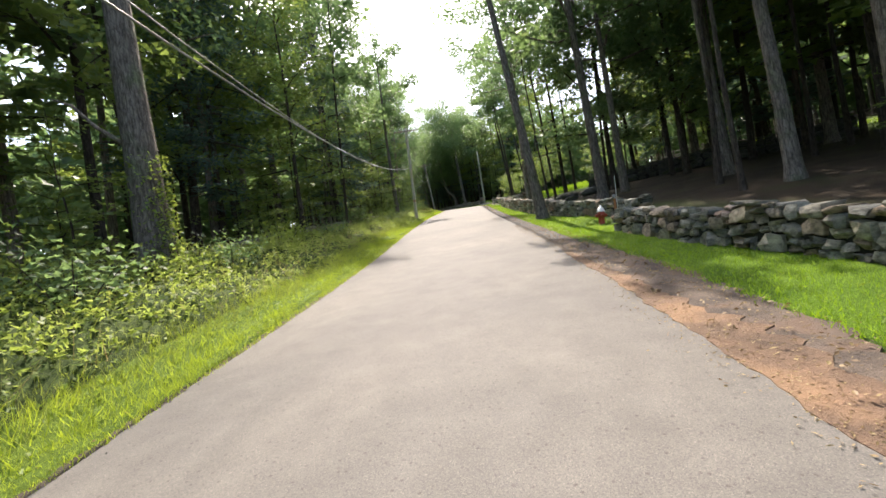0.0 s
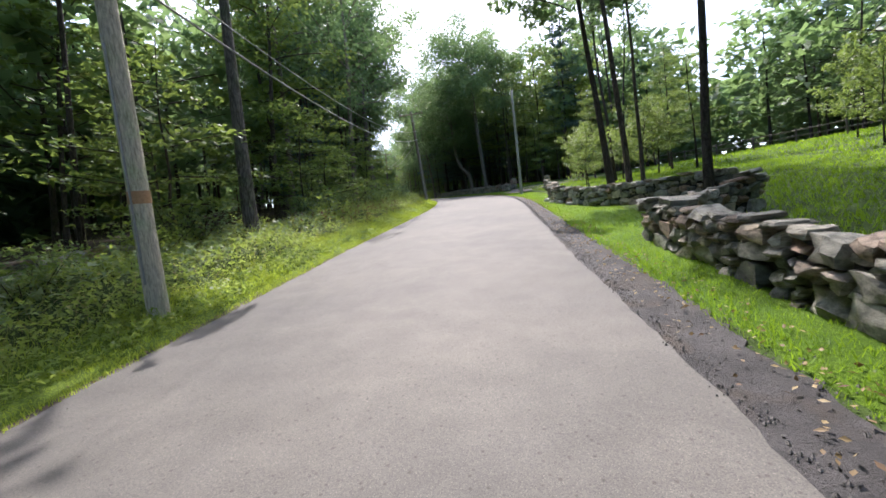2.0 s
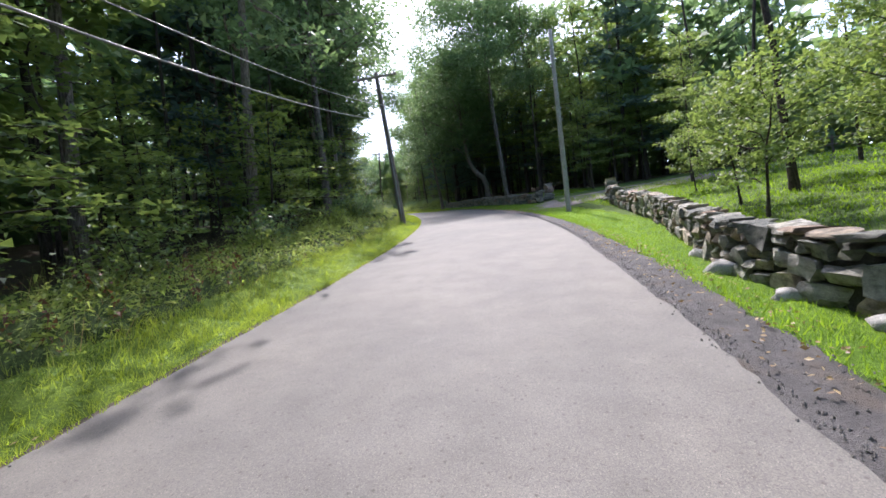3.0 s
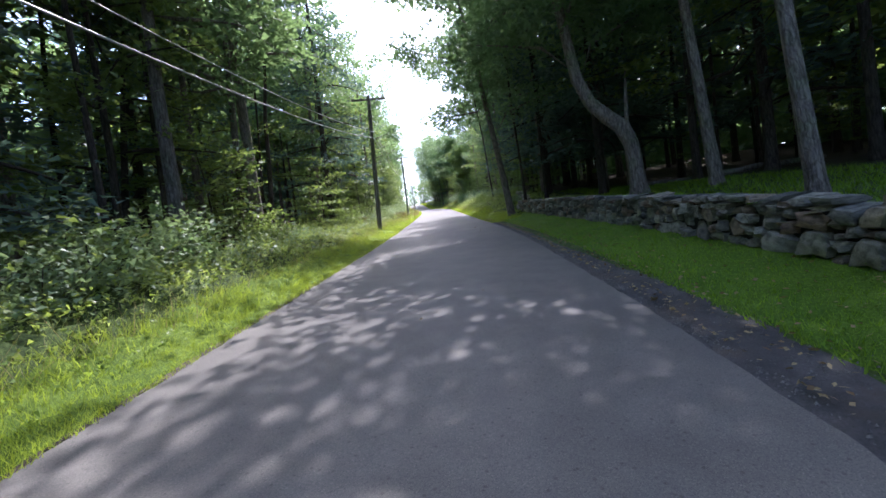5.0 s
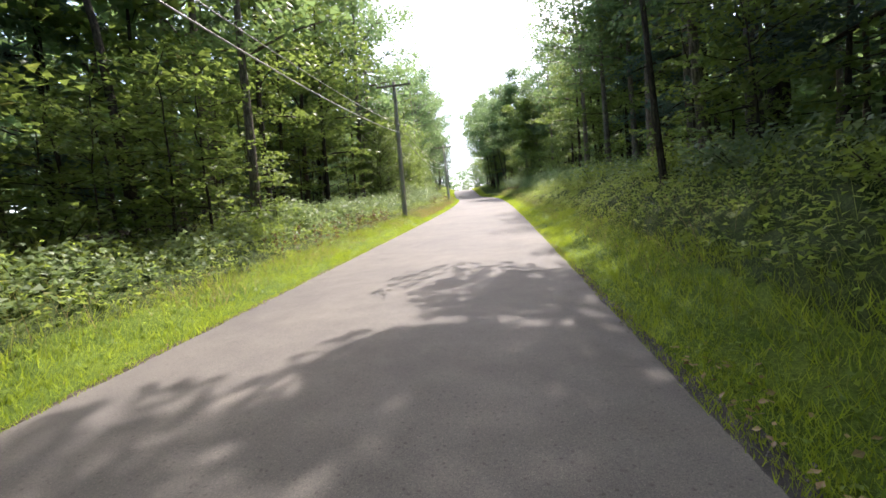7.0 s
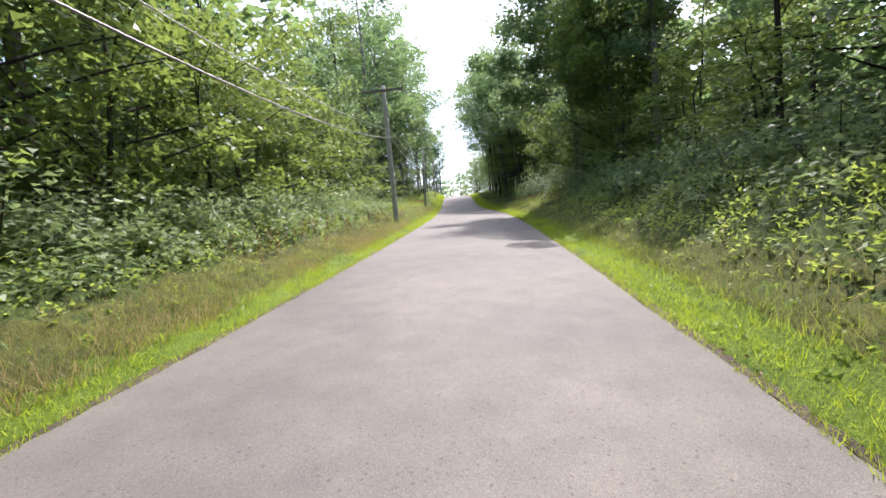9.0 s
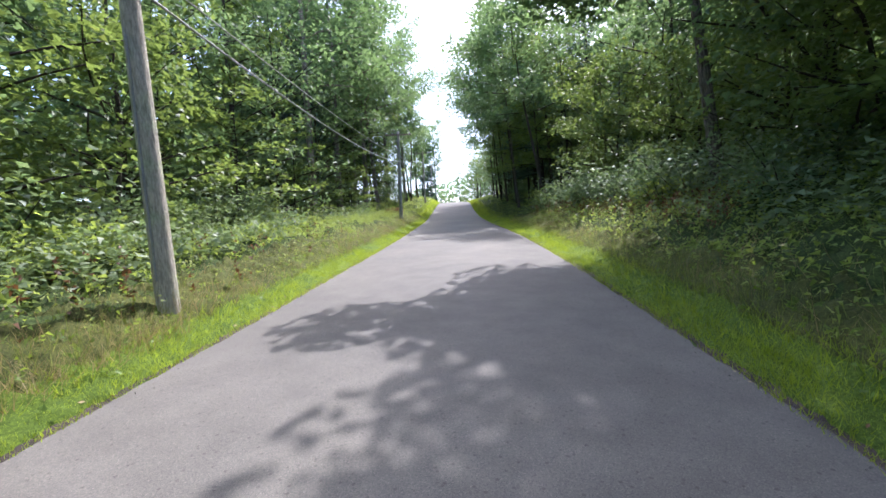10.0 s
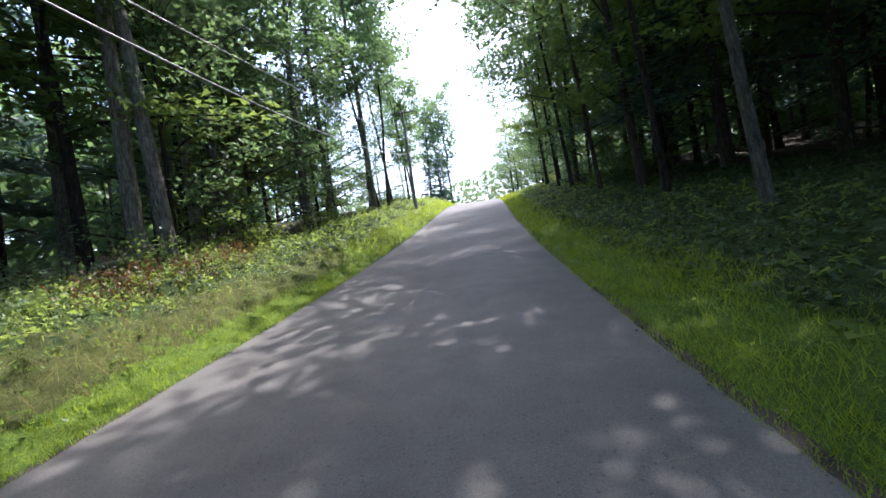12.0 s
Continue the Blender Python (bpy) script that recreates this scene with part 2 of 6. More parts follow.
def matted(name, dark, light, fine, yellow=None):
    """Matted growth seen close: tangled flecks of several greens, darker and yellower in patches."""
    m, n, l, p = material(name)
    a, b = noise_tex(n, l, fine, 4.0, 0.75), noise_tex(n, l, fine * 3.1, 5.0, 0.8)
    tone = ramp(n, [(0.34, tuple(0.45 * c for c in dark)), (0.46, dark), (0.6, light), (0.72, yellow or light)])
    l.new(mix_colour(n, l, a.outputs[0], b.outputs[0], 0.55), tone.inputs[0])
    wide = noise_tex(n, l, 0.9, 3.0)
    patch = ramp(n, [(0.3, (0.75, 0.8, 0.8)), (0.7, (1.2, 1.12, 0.95))])
    l.new(wide.outputs[0], patch.inputs[0])
    l.new(mix_colour(n, l, tone.outputs[0], patch.outputs[0], 1.0, "MULTIPLY"), p.inputs["Base Color"])
    p.inputs["Roughness"].default_value, p.inputs["Specular IOR Level"].default_value = 0.85, 0.15
    bump(n, l, b.outputs[0], 0.8, 0.03, p.inputs["Normal"])
    return m


ASPHALT = asphalt()
TURF = matted("matted_turf", (0.075, 0.12, 0.018), (0.18, 0.262, 0.034), 26, (0.32, 0.31, 0.06))
MEADOW_TURF = matted("matted_meadow", (0.06, 0.072, 0.02), (0.145, 0.155, 0.045), 22, (0.27, 0.215, 0.09))
LAWN_TURF = matted("matted_lawn", (0.07, 0.135, 0.012), (0.16, 0.275, 0.02), 30)
THICKET = matted("matted_weeds", (0.03, 0.048, 0.014), (0.09, 0.13, 0.035), 11, (0.15, 0.14, 0.05))
SOIL = ground_material()
GRAVEL = surface("dark_gravel", (0.05, 0.046, 0.045), (0.105, 0.097, 0.093), 3.0, 60, relief=0.03, stain=(0.085, 0.07, 0.058), stain_scale=1.6)
NEEDLES = surface("leaf_and_needle_litter", (0.11, 0.075, 0.052), (0.24, 0.15, 0.095), 2.0, 45, relief=0.03, stain=(0.29, 0.18, 0.105), stain_scale=1.1)
PEBBLE = surface("loose_pebbles", (0.085, 0.08, 0.076), (0.22, 0.205, 0.19), 9.0, 60, relief=0.005)
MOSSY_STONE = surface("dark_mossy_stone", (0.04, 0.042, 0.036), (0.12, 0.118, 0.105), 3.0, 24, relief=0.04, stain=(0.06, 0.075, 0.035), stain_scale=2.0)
BROWN_DIRT = surface("shoulder_dirt", (0.075, 0.06, 0.05), (0.17, 0.13, 0.10), 2.4, 50, relief=0.03, stain=(0.16, 0.11, 0.08), stain_scale=2.0)
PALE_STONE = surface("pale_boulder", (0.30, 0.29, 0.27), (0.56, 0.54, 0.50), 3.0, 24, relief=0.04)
# soil at the asphalt edge, its brown darkened for the shade under the grass
EDGE_SOIL_SHADE = surface("edge_soil_shade", (0.045, 0.035, 0.027), (0.115, 0.088, 0.066), 3.0, 45, relief=0.03)
DIRT = surface("drive_dirt", (0.16, 0.13, 0.11), (0.27, 0.23, 0.2), 1.0, 30, relief=0.03)
STONE = stone_material()
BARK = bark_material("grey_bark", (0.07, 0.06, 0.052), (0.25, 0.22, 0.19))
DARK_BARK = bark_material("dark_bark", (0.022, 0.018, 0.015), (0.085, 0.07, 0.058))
POLE_WOOD = bark_material("weathered_pole_wood", (0.29, 0.275, 0.235), (0.56, 0.535, 0.465), 14, 0.25)
POLE_DARK = bark_material("dark_treated_pole_wood", (0.10, 0.088, 0.075), (0.25, 0.218, 0.186), 14, 0.25)
LEAF_OAK = foliage("oak_leaves", (0.046, 0.088, 0.05), (0.102, 0.17, 0.092), (0.30, 0.44, 0.145), 0.46, yellow=(0.230, 0.216, 0.104))
LEAF_MAPLE = foliage("maple_leaves", (0.051, 0.096, 0.034), (0.110, 0.175, 0.056), (0.33, 0.43, 0.082), 0.42, (0.267, 0.246, 0.073))
LEAF_PINE = foliage("pine_needles", (0.038, 0.074, 0.066), (0.072, 0.126, 0.112), (0.16, 0.25, 0.165), 0.36)
LEAF_BRUSH = foliage("bramble_leaves", (0.058, 0.100, 0.030), (0.140, 0.205, 0.056), (0.48, 0.60, 0.10), 0.48, (0.384, 0.328, 0.127))
LEAF_GOLDENROD = foliage("goldenrod_leaves", (0.10, 0.15, 0.045), (0.25, 0.31, 0.10), (0.56, 0.66, 0.14), 0.48, (0.45, 0.40, 0.16))
LEAF_CLOVER = foliage("clover_leaves", (0.075, 0.125, 0.026), (0.16, 0.24, 0.05), (0.42, 0.55, 0.06), 0.45)
LEAF_IVY = foliage("ivy_leaves", (0.028, 0.05, 0.02), (0.07, 0.11, 0.04), (0.16, 0.24, 0.06), 0.25, (0.16, 0.11, 0.05))
LEAF_PALE = foliage("knotweed_leaves", (0.088, 0.138, 0.07), (0.187, 0.248, 0.145), (0.319, 0.440, 0.165), 0.36)
GRASS = foliage("verge_grass_blades", (0.1, 0.158, 0.022), (0.19, 0.272, 0.034), (0.56, 0.68, 0.05), 0.52, (0.26, 0.27, 0.08))
MEADOW = foliage("meadow_grass_blades", (0.085, 0.13, 0.03), (0.18, 0.235, 0.06), (0.38, 0.42, 0.08), 0.42, (0.30, 0.235, 0.09))
STRAW = foliage("dry_grass_stems", (0.21, 0.165, 0.08), (0.38, 0.29, 0.15), (0.5, 0.38, 0.16), 0.4)
LAWN = foliage("lawn_blades", (0.075, 0.150, 0.012), (0.135, 0.250, 0.020), (0.38, 0.58, 0.025), 0.5)
DEAD_LEAF = foliage("fallen_leaves", (0.12, 0.06, 0.025), (0.36, 0.27, 0.13), (0.3, 0.2, 0.08), 0.2)
RUST_WEED = foliage("rusty_dock_seed", (0.10, 0.04, 0.02), (0.18, 0.08, 0.035), (0.2, 0.09, 0.03), 0.3)
CABLE = plain("weathered_cable_sheath", (0.22, 0.22, 0.22), 0.35)
HYDRANT_RED = plain("hydrant_red_paint", (0.33, 0.045, 0.025), 0.5)
WHITE_PAINT = plain("white_paint", (0.75, 0.75, 0.73), 0.5)
RUSTY = plain("rusted_post", (0.33, 0.13, 0.045), 0.75)
FADED_PAINT = plain("faded_paint", (0.4, 0.24, 0.13), 0.8)
FENCE_WOOD = plain("old_fence_wood", (0.09, 0.075, 0.06), 0.9)
PORCELAIN = plain("grey_insulator", (0.3, 0.3, 0.3), 0.3)


# ---- mesh helpers ----
def mesh_of(name, verts, faces, mat=None, smooth=False, attribute=None):
    """A mesh from arrays; faces: a list of index arrays, each of one width."""
    me = bpy.data.meshes.new(name)
    verts = np.asarray(verts, dtype=np.float32).reshape(-1, 3)
    faces = [np.asarray(f, dtype=np.int32) for f in faces if len(f)]
    loops = np.concatenate([f.ravel() for f in faces])
    sizes = np.concatenate([np.full(len(f), f.shape[1], dtype=np.int32) for f in faces])
    me.vertices.add(len(verts))
    me.vertices.foreach_set("co", verts.ravel())
    me.loops.add(len(loops))
    me.loops.foreach_set("vertex_index", loops)
    me.polygons.add(len(sizes))
    me.polygons.foreach_set("loop_start", np.concatenate([[0], np.cumsum(sizes)[:-1]]).astype(np.int32))
    me.polygons.foreach_set("use_smooth", np.full(len(sizes), smooth))
    if attribute:
        me.attributes.new(attribute[0], "FLOAT", "POINT").data.foreach_set("value", np.asarray(attribute[1], dtype=np.float32))
    me.update(calc_edges=True)
    me.validate()
    if mat:
        me.materials.append(mat)
    return me


def part(name, me, parent, label=""):
    ob = new(name, me)
    ob.parent = parent
    if label:
        ob["label"] = label
    return ob


def bm_mesh(name, bm, mat, smooth=False):
    me = bpy.data.meshes.new(name)
    bm.to_mesh(me)
    bm.free()
    me.materials.append(mat)
    if smooth:
        me.polygons.foreach_set("use_smooth", np.ones(len(me.polygons), dtype=bool))
    return me


def tube(points, radii, sides=7):
    """Rings of a tapered tube along points: vertices and quads."""
    p = np.asarray(points, float)
    t = np.gradient(p, axis=0)
    t /= np.linalg.norm(t, axis=1)[:, None] + 1e-9
    ref = np.where(np.abs(t[:, 2:3]) > 0.9, np.array([[1.0, 0, 0]]), np.array([[0, 0, 1.0]]))
    u = np.cross(t, ref)
    u /= np.linalg.norm(u, axis=1)[:, None] + 1e-9
    w = np.cross(t, u)
    a = np.arange(sides) * 2 * np.pi / sides
    v = p[:, None, :] + np.asarray(radii)[:, None, None] * (np.cos(a)[None, :, None] * u[:, None, :] + np.sin(a)[None, :, None] * w[:, None, :])
    i = np.arange(len(p) - 1)[:, None] * sides
    j = np.arange(sides)[None, :]
    k = (j + 1) % sides
    q = np.stack([i + j, i + k, i + sides + k, i + sides + j], -1).reshape(-1, 4)
    return v.reshape(-1, 3), q


class Bag:
    """Collects vertices and faces of several pieces."""

    def __init__(self):
        self.v, self.f, self.n = [], [], 0

    def add(self, v, f):
        self.v.append(v)
        self.f.append(np.asarray(f) + self.n)
        self.n += len(v)

    def mesh(self, name, mat, smooth=False):
        return mesh_of(name, np.concatenate(self.v), self.f, mat, smooth)


def blades(c, length, width, rng, upright=0.35, fold=0.25):
    """One leaf at each centre: a lozenge with a fold along its middle."""
    n = len(c)
    a = rng.uniform(0, 2 * np.pi, n)
    up = rng.normal(-0.15, upright, n)
    u = np.stack([np.cos(a) * np.cos(up), np.sin(a) * np.cos(up), np.sin(up)], -1)
    s = np.cross(u, np.array([0, 0, 1.0]))
    s /= np.linalg.norm(s, axis=1)[:, None] + 1e-9
    roll = rng.normal(0, 0.55, n)
    k = np.cross(s, u)
    s2 = s * np.cos(roll)[:, None] + k * np.sin(roll)[:, None]
    k2 = np.cross(s2, u)
    L = (np.asarray(length) * rng.uniform(0.65, 1.3, n))[:, None]
    W = (np.asarray(width) * rng.uniform(0.7, 1.25, n))[:, None]
    v = np.stack([c - u * L / 2, c + s2 * W / 2 + k2 * W * fold, c + u * L / 2, c - s2 * W / 2 + k2 * W * fold], 1)
    return v.reshape(-1, 3), np.arange(4 * n).reshape(-1, 4)


def leaflets(c, length, width, rng, upright=0.45):
    """One small pointed leaf at each centre."""
    n = len(c)
    a = rng.uniform(0, 2 * np.pi, n)
    up = rng.normal(-0.15, upright, n)
    u = np.stack([np.cos(a) * np.cos(up), np.sin(a) * np.cos(up), np.sin(up)], -1)
    s = np.cross(u, np.array([0, 0, 1.0]))
    s /= np.linalg.norm(s, axis=1)[:, None] + 1e-9
    roll = rng.normal(0, 0.6, n)
    s = s * np.cos(roll)[:, None] + np.cross(s, u) * np.sin(roll)[:, None]
    L = (np.asarray(length) * rng.uniform(0.6, 1.35, n))[:, None]
    W = (np.asarray(width) * rng.uniform(0.7, 1.25, n))[:, None]
    v = np.stack([c - u * L / 2 - s * W / 2, c + u * L / 2, c - u * L / 2 + s * W / 2], 1)
    return v.reshape(-1, 3), np.arange(3 * n).reshape(-1, 3)


def grass_blades(base, height, width, rng, lean=0.35):
    n = len(base)
    a = rng.uniform(0, 2 * np.pi, n)
    s = np.stack([np.cos(a), np.sin(a), np.zeros(n)], -1) * (np.asarray(width) * rng.uniform(0.6, 1.3, n))[:, None] / 2
    tip = base + np.stack([rng.normal(0, lean, n), rng.normal(0, lean, n), np.ones(n)], -1) * (np.asarray(height) * rng.uniform(0.5, 1.3, n))[:, None]
    return np.stack([base - s, base + s, tip], 1).reshape(-1, 3), np.arange(3 * n).reshape(-1, 3)


# ---- ground ----
LEFT_U = (0, 0.4, 1.2, 3, 6, 12, 30, 60)
LEFT_Z = ((-10, (0, 0.0, 0.1, 0.5, 1.1, 1.3, 1.5, 1.5)), (25, (0, 0.0, 0.03, 0.25, 0.7, 1.0, 1.2, 1.5)), (60, (0, 0.0, 0.1, 0.3, 0.5, 0.6, 0.8, 1)),
          (100, (0, 0.0, 0.1, 0.25, 0.35, 0.4, 0.4, 0.4)), (130, (0, 0.02, 0.15, 0.45, 0.8, 0.9, 1, 1)), (190, (0, 0.02, 0.2, 0.5, 0.6, 0.5, 0.4, 0.4)), (230, (0, 0.05, 0.4, 0.9, 1.1, 1.1, 1, 1)))
RIGHT_V = (0, 0.5, 1.2, 2.5, 4, 8, 20, 45)
RIGHT_Z = ((15, (0, -0.02, -0.08, -0.16, 0.0, 0.6, 1.6, 3.4)), (30, (0, -0.02, -0.06, -0.1, 0.06, 0.45, 1.45, 3.4)), (44, (0, -0.02, -0.08, -0.14, 0.03, 0.42, 1.5, 3.5)), (56, (0, -0.03, -0.14, -0.24, -0.05, 0.36, 1.5, 3.6)), (68, (0, -0.02, -0.06, -0.08, 0.04, 0.45, 1.5, 3.6)),
           (82, (0, 0.0, 0.04, 0.18, 0.68, 1.0, 1.6, 3)), (108, (0, 0.0, 0.07, 0.25, 0.74, 1.1, 1.6, 3)), (120, (0, 0.02, 0.22, 0.85, 1.4, 1.9, 2.6, 4)),
           (150, (0, 0.0, 0.15, 0.6, 1.1, 1.6, 2.2, 3)), (200, (0, 0.0, 0.1, 0.4, 0.75, 1.2, 1.8, 3)))


def bank(s, d):
    """Height of the ground over the road's level, s metres along and d to the right."""
    s, d = np.asarray(s, float), np.asarray(d, float)
    out = np.zeros(np.broadcast(s, d).shape)
    for dist, knots, table in ((LEFT - d, LEFT_U, LEFT_Z), (d - RIGHT, RIGHT_V, RIGHT_Z)):
        dist = np.clip(dist, 0, None)
        prof = np.stack([np.interp(dist, knots, z) for _, z in table])
        at_s = np.array([k for k, _ in table], float)
        i = np.clip(np.searchsorted(at_s, s) - 1, 0, len(at_s) - 2)
        f = np.clip((s - at_s[i]) / (at_s[i + 1] - at_s[i]), 0, 1)
        pick = np.take_along_axis(prof, np.broadcast_to(i, out.shape)[None], 0)[0] * (1 - f) + np.take_along_axis(prof, np.broadcast_to(i + 1, out.shape)[None], 0)[0] * f
        out = out + np.where(dist > 0, pick, 0)
    return out


def places(s, d, up=0.0):
    """World places for arrays of s and d, standing on the ground."""
    x, y, z, h = line(s)
    return np.stack([x + d * np.cos(h), y + d * np.sin(h), z + bank(s, d) + up], -1)


def spot(s, d, sink=0.0):
    return Vector(places(np.array([float(s)]), np.array([float(d)]), -sink)[0])


def nearest(x, y):
    """s and d of world places."""
    idx = np.empty(len(x), dtype=int)
    for k in range(0, len(x), 4000):
        idx[k:k + 4000] = np.argmin((x[k:k + 4000, None] - LX[None, ::2]) ** 2 + (y[k:k + 4000, None] - LY[None, ::2]) ** 2, axis=1) * 2
    h = _h[idx]
    dx, dy = x - LX[idx], y - LY[idx]
    return ST[idx] - dx * np.sin(h) + dy * np.cos(h), dx * np.cos(h) + dy * np.sin(h)


def build_ground():
    def axis(lo, hi, step):
        inner = np.arange(lo, hi, step)
        far = np.array([6, 14, 26, 45, 80, 140, 260, 500, 900, 1600, 2600.0])
        return np.concatenate([lo - far[::-1], inner, hi + far])
    gx, gy = axis(-150, 62, 1.6), axis(-30, 290, 1.6)
    X, Y = np.meshgrid(gx, gy)
    x, y = X.ravel(), Y.ravel()
    s, d = nearest(x, y)
    s2 = np.clip(s, -60, 300)
    z = np.interp(s2, ST, LZ) + bank(s2, np.clip(d, -60, 60))
    z += 0.05 * np.sin(x * 1.3 + 0.7 * y) * np.sin(y * 0.9) * np.clip((np.abs(d + 1.1) - 3.4) / 2, 0, 1)
    z -= np.clip((2.9 - np.maximum(LEFT - d, d - RIGHT)) / 1.2, 0, 1) * 0.22
    litter = np.clip((LEFT - 4.2 - d) / 1.5, 0, 1)
    field = (s > np.maximum(43 - 0.85 * d, 25) + np.sin(d)) & (s < 80)
    litter = np.maximum(litter, np.where(field, np.clip((d - 34) / 4, 0, 1), np.where((s > 76) & (s < 112), np.clip((d - 9) / 3, 0, 1), np.clip((d - 5.5) / 1.5, 0, 1))))
    w = len(gx)
    i = (np.arange(len(gy) - 1)[:, None] * w + np.arange(w - 1)[None, :]).ravel()
    me = mesh_of("ground", np.stack([x, y, z], -1), [np.stack([i, i + 1, i + w + 1, i + w], -1)], SOIL, True, ("litter", litter))
    tagged(new("ground", me), "grassy and leaf-strewn woodland ground beside the road", "ground", kind="structure")


def strip(name, s0, s1, edge_a, edge_b, lift, mat, label, category, step=0.5, cross=6, crown=0.0, skirt=0.05):
    """A band along the way between two edges (functions of s), lying on the ground, with its sides turned down."""
    ss = np.arange(s0, s1 + 0.01, step)
    u = np.linspace(0, 1, cross + 1)
    a, b = edge_a(ss), edge_b(ss)
    d = a[:, None] * (1 - u) + b[:, None] * u
    S = np.broadcast_to(ss[:, None], d.shape)
    p = places(S.ravel(), d.ravel()).reshape(*d.shape, 3)
    p[..., 2] += lift + crown * (1 - (2 * u - 1) ** 2)[None, :]
    p[:, 0, 2] -= skirt
    p[:, -1, 2] -= skirt
    p[:, 1, :2] += (p[:, 0, :2] - p[:, 1, :2]) * 0.97
    p[:, -2, :2] += (p[:, -1, :2] - p[:, -2, :2]) * 0.97
    n = cross + 1
    i = (np.arange(len(ss) - 1)[:, None] * n + np.arange(cross)[None, :]).ravel()
    me = mesh_of(name, p.reshape(-1, 3), [np.stack([i, i + 1, i + n + 1, i + n], -1)], mat, False)
    return tagged(new(name, me), label, category, kind="structure")


def wob(s, seed, amp, scale=0.8):
    return amp * (np.sin(s * scale + seed) * 0.5 + np.sin(s * scale * 2.7 + seed * 2.1) * 0.3 + np.sin(s * scale * 6.1 + seed * 0.7) * 0.2)


def frayed(s, seed, amp):
    """A ragged edge: slow wander and small bites."""
    return 0.7 * wob(s, seed, amp) + 0.4 * wob(s, seed + 3, amp, 7.3) + 0.35 * wob(s, seed + 5, amp, 17.0)


build_ground()
strip("road", -58, 330, lambda s: LEFT + frayed(s, 1.0, 0.05), lambda s: RIGHT + frayed(s, 4.0, 0.045), 0.0, ASPHALT,
      "worn grey asphalt country road without markings", "road", step=0.16, cross=8, crown=0.03)
for _name, _a, _b in (("verge_left", lambda s: LEFT + 0.06 + 0 * s, lambda s: LEFT - 3.4 + 0 * s), ("verge_right", lambda s: RIGHT - 0.06 + 0 * s, lambda s: RIGHT + 3.4 + 0 * s)):
    strip(_name, -40, 300, _a, _b, 0.0, SOIL, "grassy verge soil along the asphalt", "verge", cross=14, skirt=0.03)
strip("gravel_shoulder", 12, 118, lambda s: RIGHT - 0.05 + frayed(s, 3.0, 0.028), lambda s: RIGHT + (0.66 + frayed(s, 2.0, 0.14)) * np.interp(s, (84, 92, 112, 118), (1.0, 0.5, 0.42, 0.02)), 0.014, GRAVEL,
      "dark crumbled gravel shoulder along the asphalt edge", "shoulder", step=0.12, cross=6, skirt=0.04)
strip("dirt_shoulder", -12, 16, lambda s: RIGHT - 0.06 + frayed(s, 6.0, 0.06), lambda s: RIGHT + 1.05 + frayed(s, 2.6, 0.22) - 0.6 * np.clip((s - 8) / 7, 0, 1), 0.012, BROWN_DIRT,
      "grey-brown dirt and leaf litter on the road shoulder", "shoulder", step=0.1, cross=6, skirt=0.04)
strip("litter_shoulder", -12, 9.5, lambda s: RIGHT - 0.1 + frayed(s, 9.0, 0.07), lambda s: RIGHT + (0.4 + frayed(s, 12.0, 0.22)) * np.clip((10 - s) / 6, 0.05, 1), 0.02, NEEDLES,
      "orange needle litter washed along the asphalt edge", "shoulder", step=0.1, cross=6, skirt=0.03)

# soil strips along both edges, with the grass fringe's shade in their dark colour
for _name, _s0, _s1, _a, _b in (("edge_soil_shade_left", -12, 250, lambda s: LEFT + 0.03 + frayed(s, 7.0, 0.09), lambda s: LEFT - 0.16 + 0 * s), ("edge_soil_shade_right", 108, 250, lambda s: RIGHT - 0.03 + frayed(s, 5.0, 0.09), lambda s: RIGHT + 0.16 + 0 * s)):
    strip(_name, _s0, _s1, _a, _b, 0.012, EDGE_SOIL_SHADE, "crumbling soil line darkened as grass shade where the grass meets the asphalt", "road edge", step=0.12, cross=4, skirt=0.03)


def build_drive():
    """Dirt drive that leaves the road to the right at the bend."""
    p = []
    for k in range(13):
        d = 1.5 + k * 1.2
        for s in (72.3 - 0.12 * k - 1.2 * math.exp(-k / 2), 76.2 - 0.05 * k + 1.2 * math.exp(-k / 2)):
            v = spot(s, d)
            p.append((v.x, v.y, v.z + 0.03))
    f = [[2 * k, 2 * k + 2, 2 * k + 3, 2 * k + 1] for k in range(12)]
    tagged(new("driveway", mesh_of("driveway", p, [f], DIRT)), "pale dirt driveway meeting the road at the bend", "driveway", kind="structure")


build_drive()

# ---- trees ----
def grow_limb(wood, trunk_v, pts, radii, sides=4):
    """A limb that springs from the trunk's nearest point and shares it."""
    root = int(np.argmin(np.linalg.norm(trunk_v - pts[0], axis=1)))
    v, f = tube(pts, radii, sides)
    n = wood.n
    wood.v.append(v[sides:])
    wood.f.append(f[sides:] - sides + n)
    wood.f.append(np.array([[root, n + (j + 1) % sides, n + j] for j in range(sides)]))
    wood.n += len(v) - sides


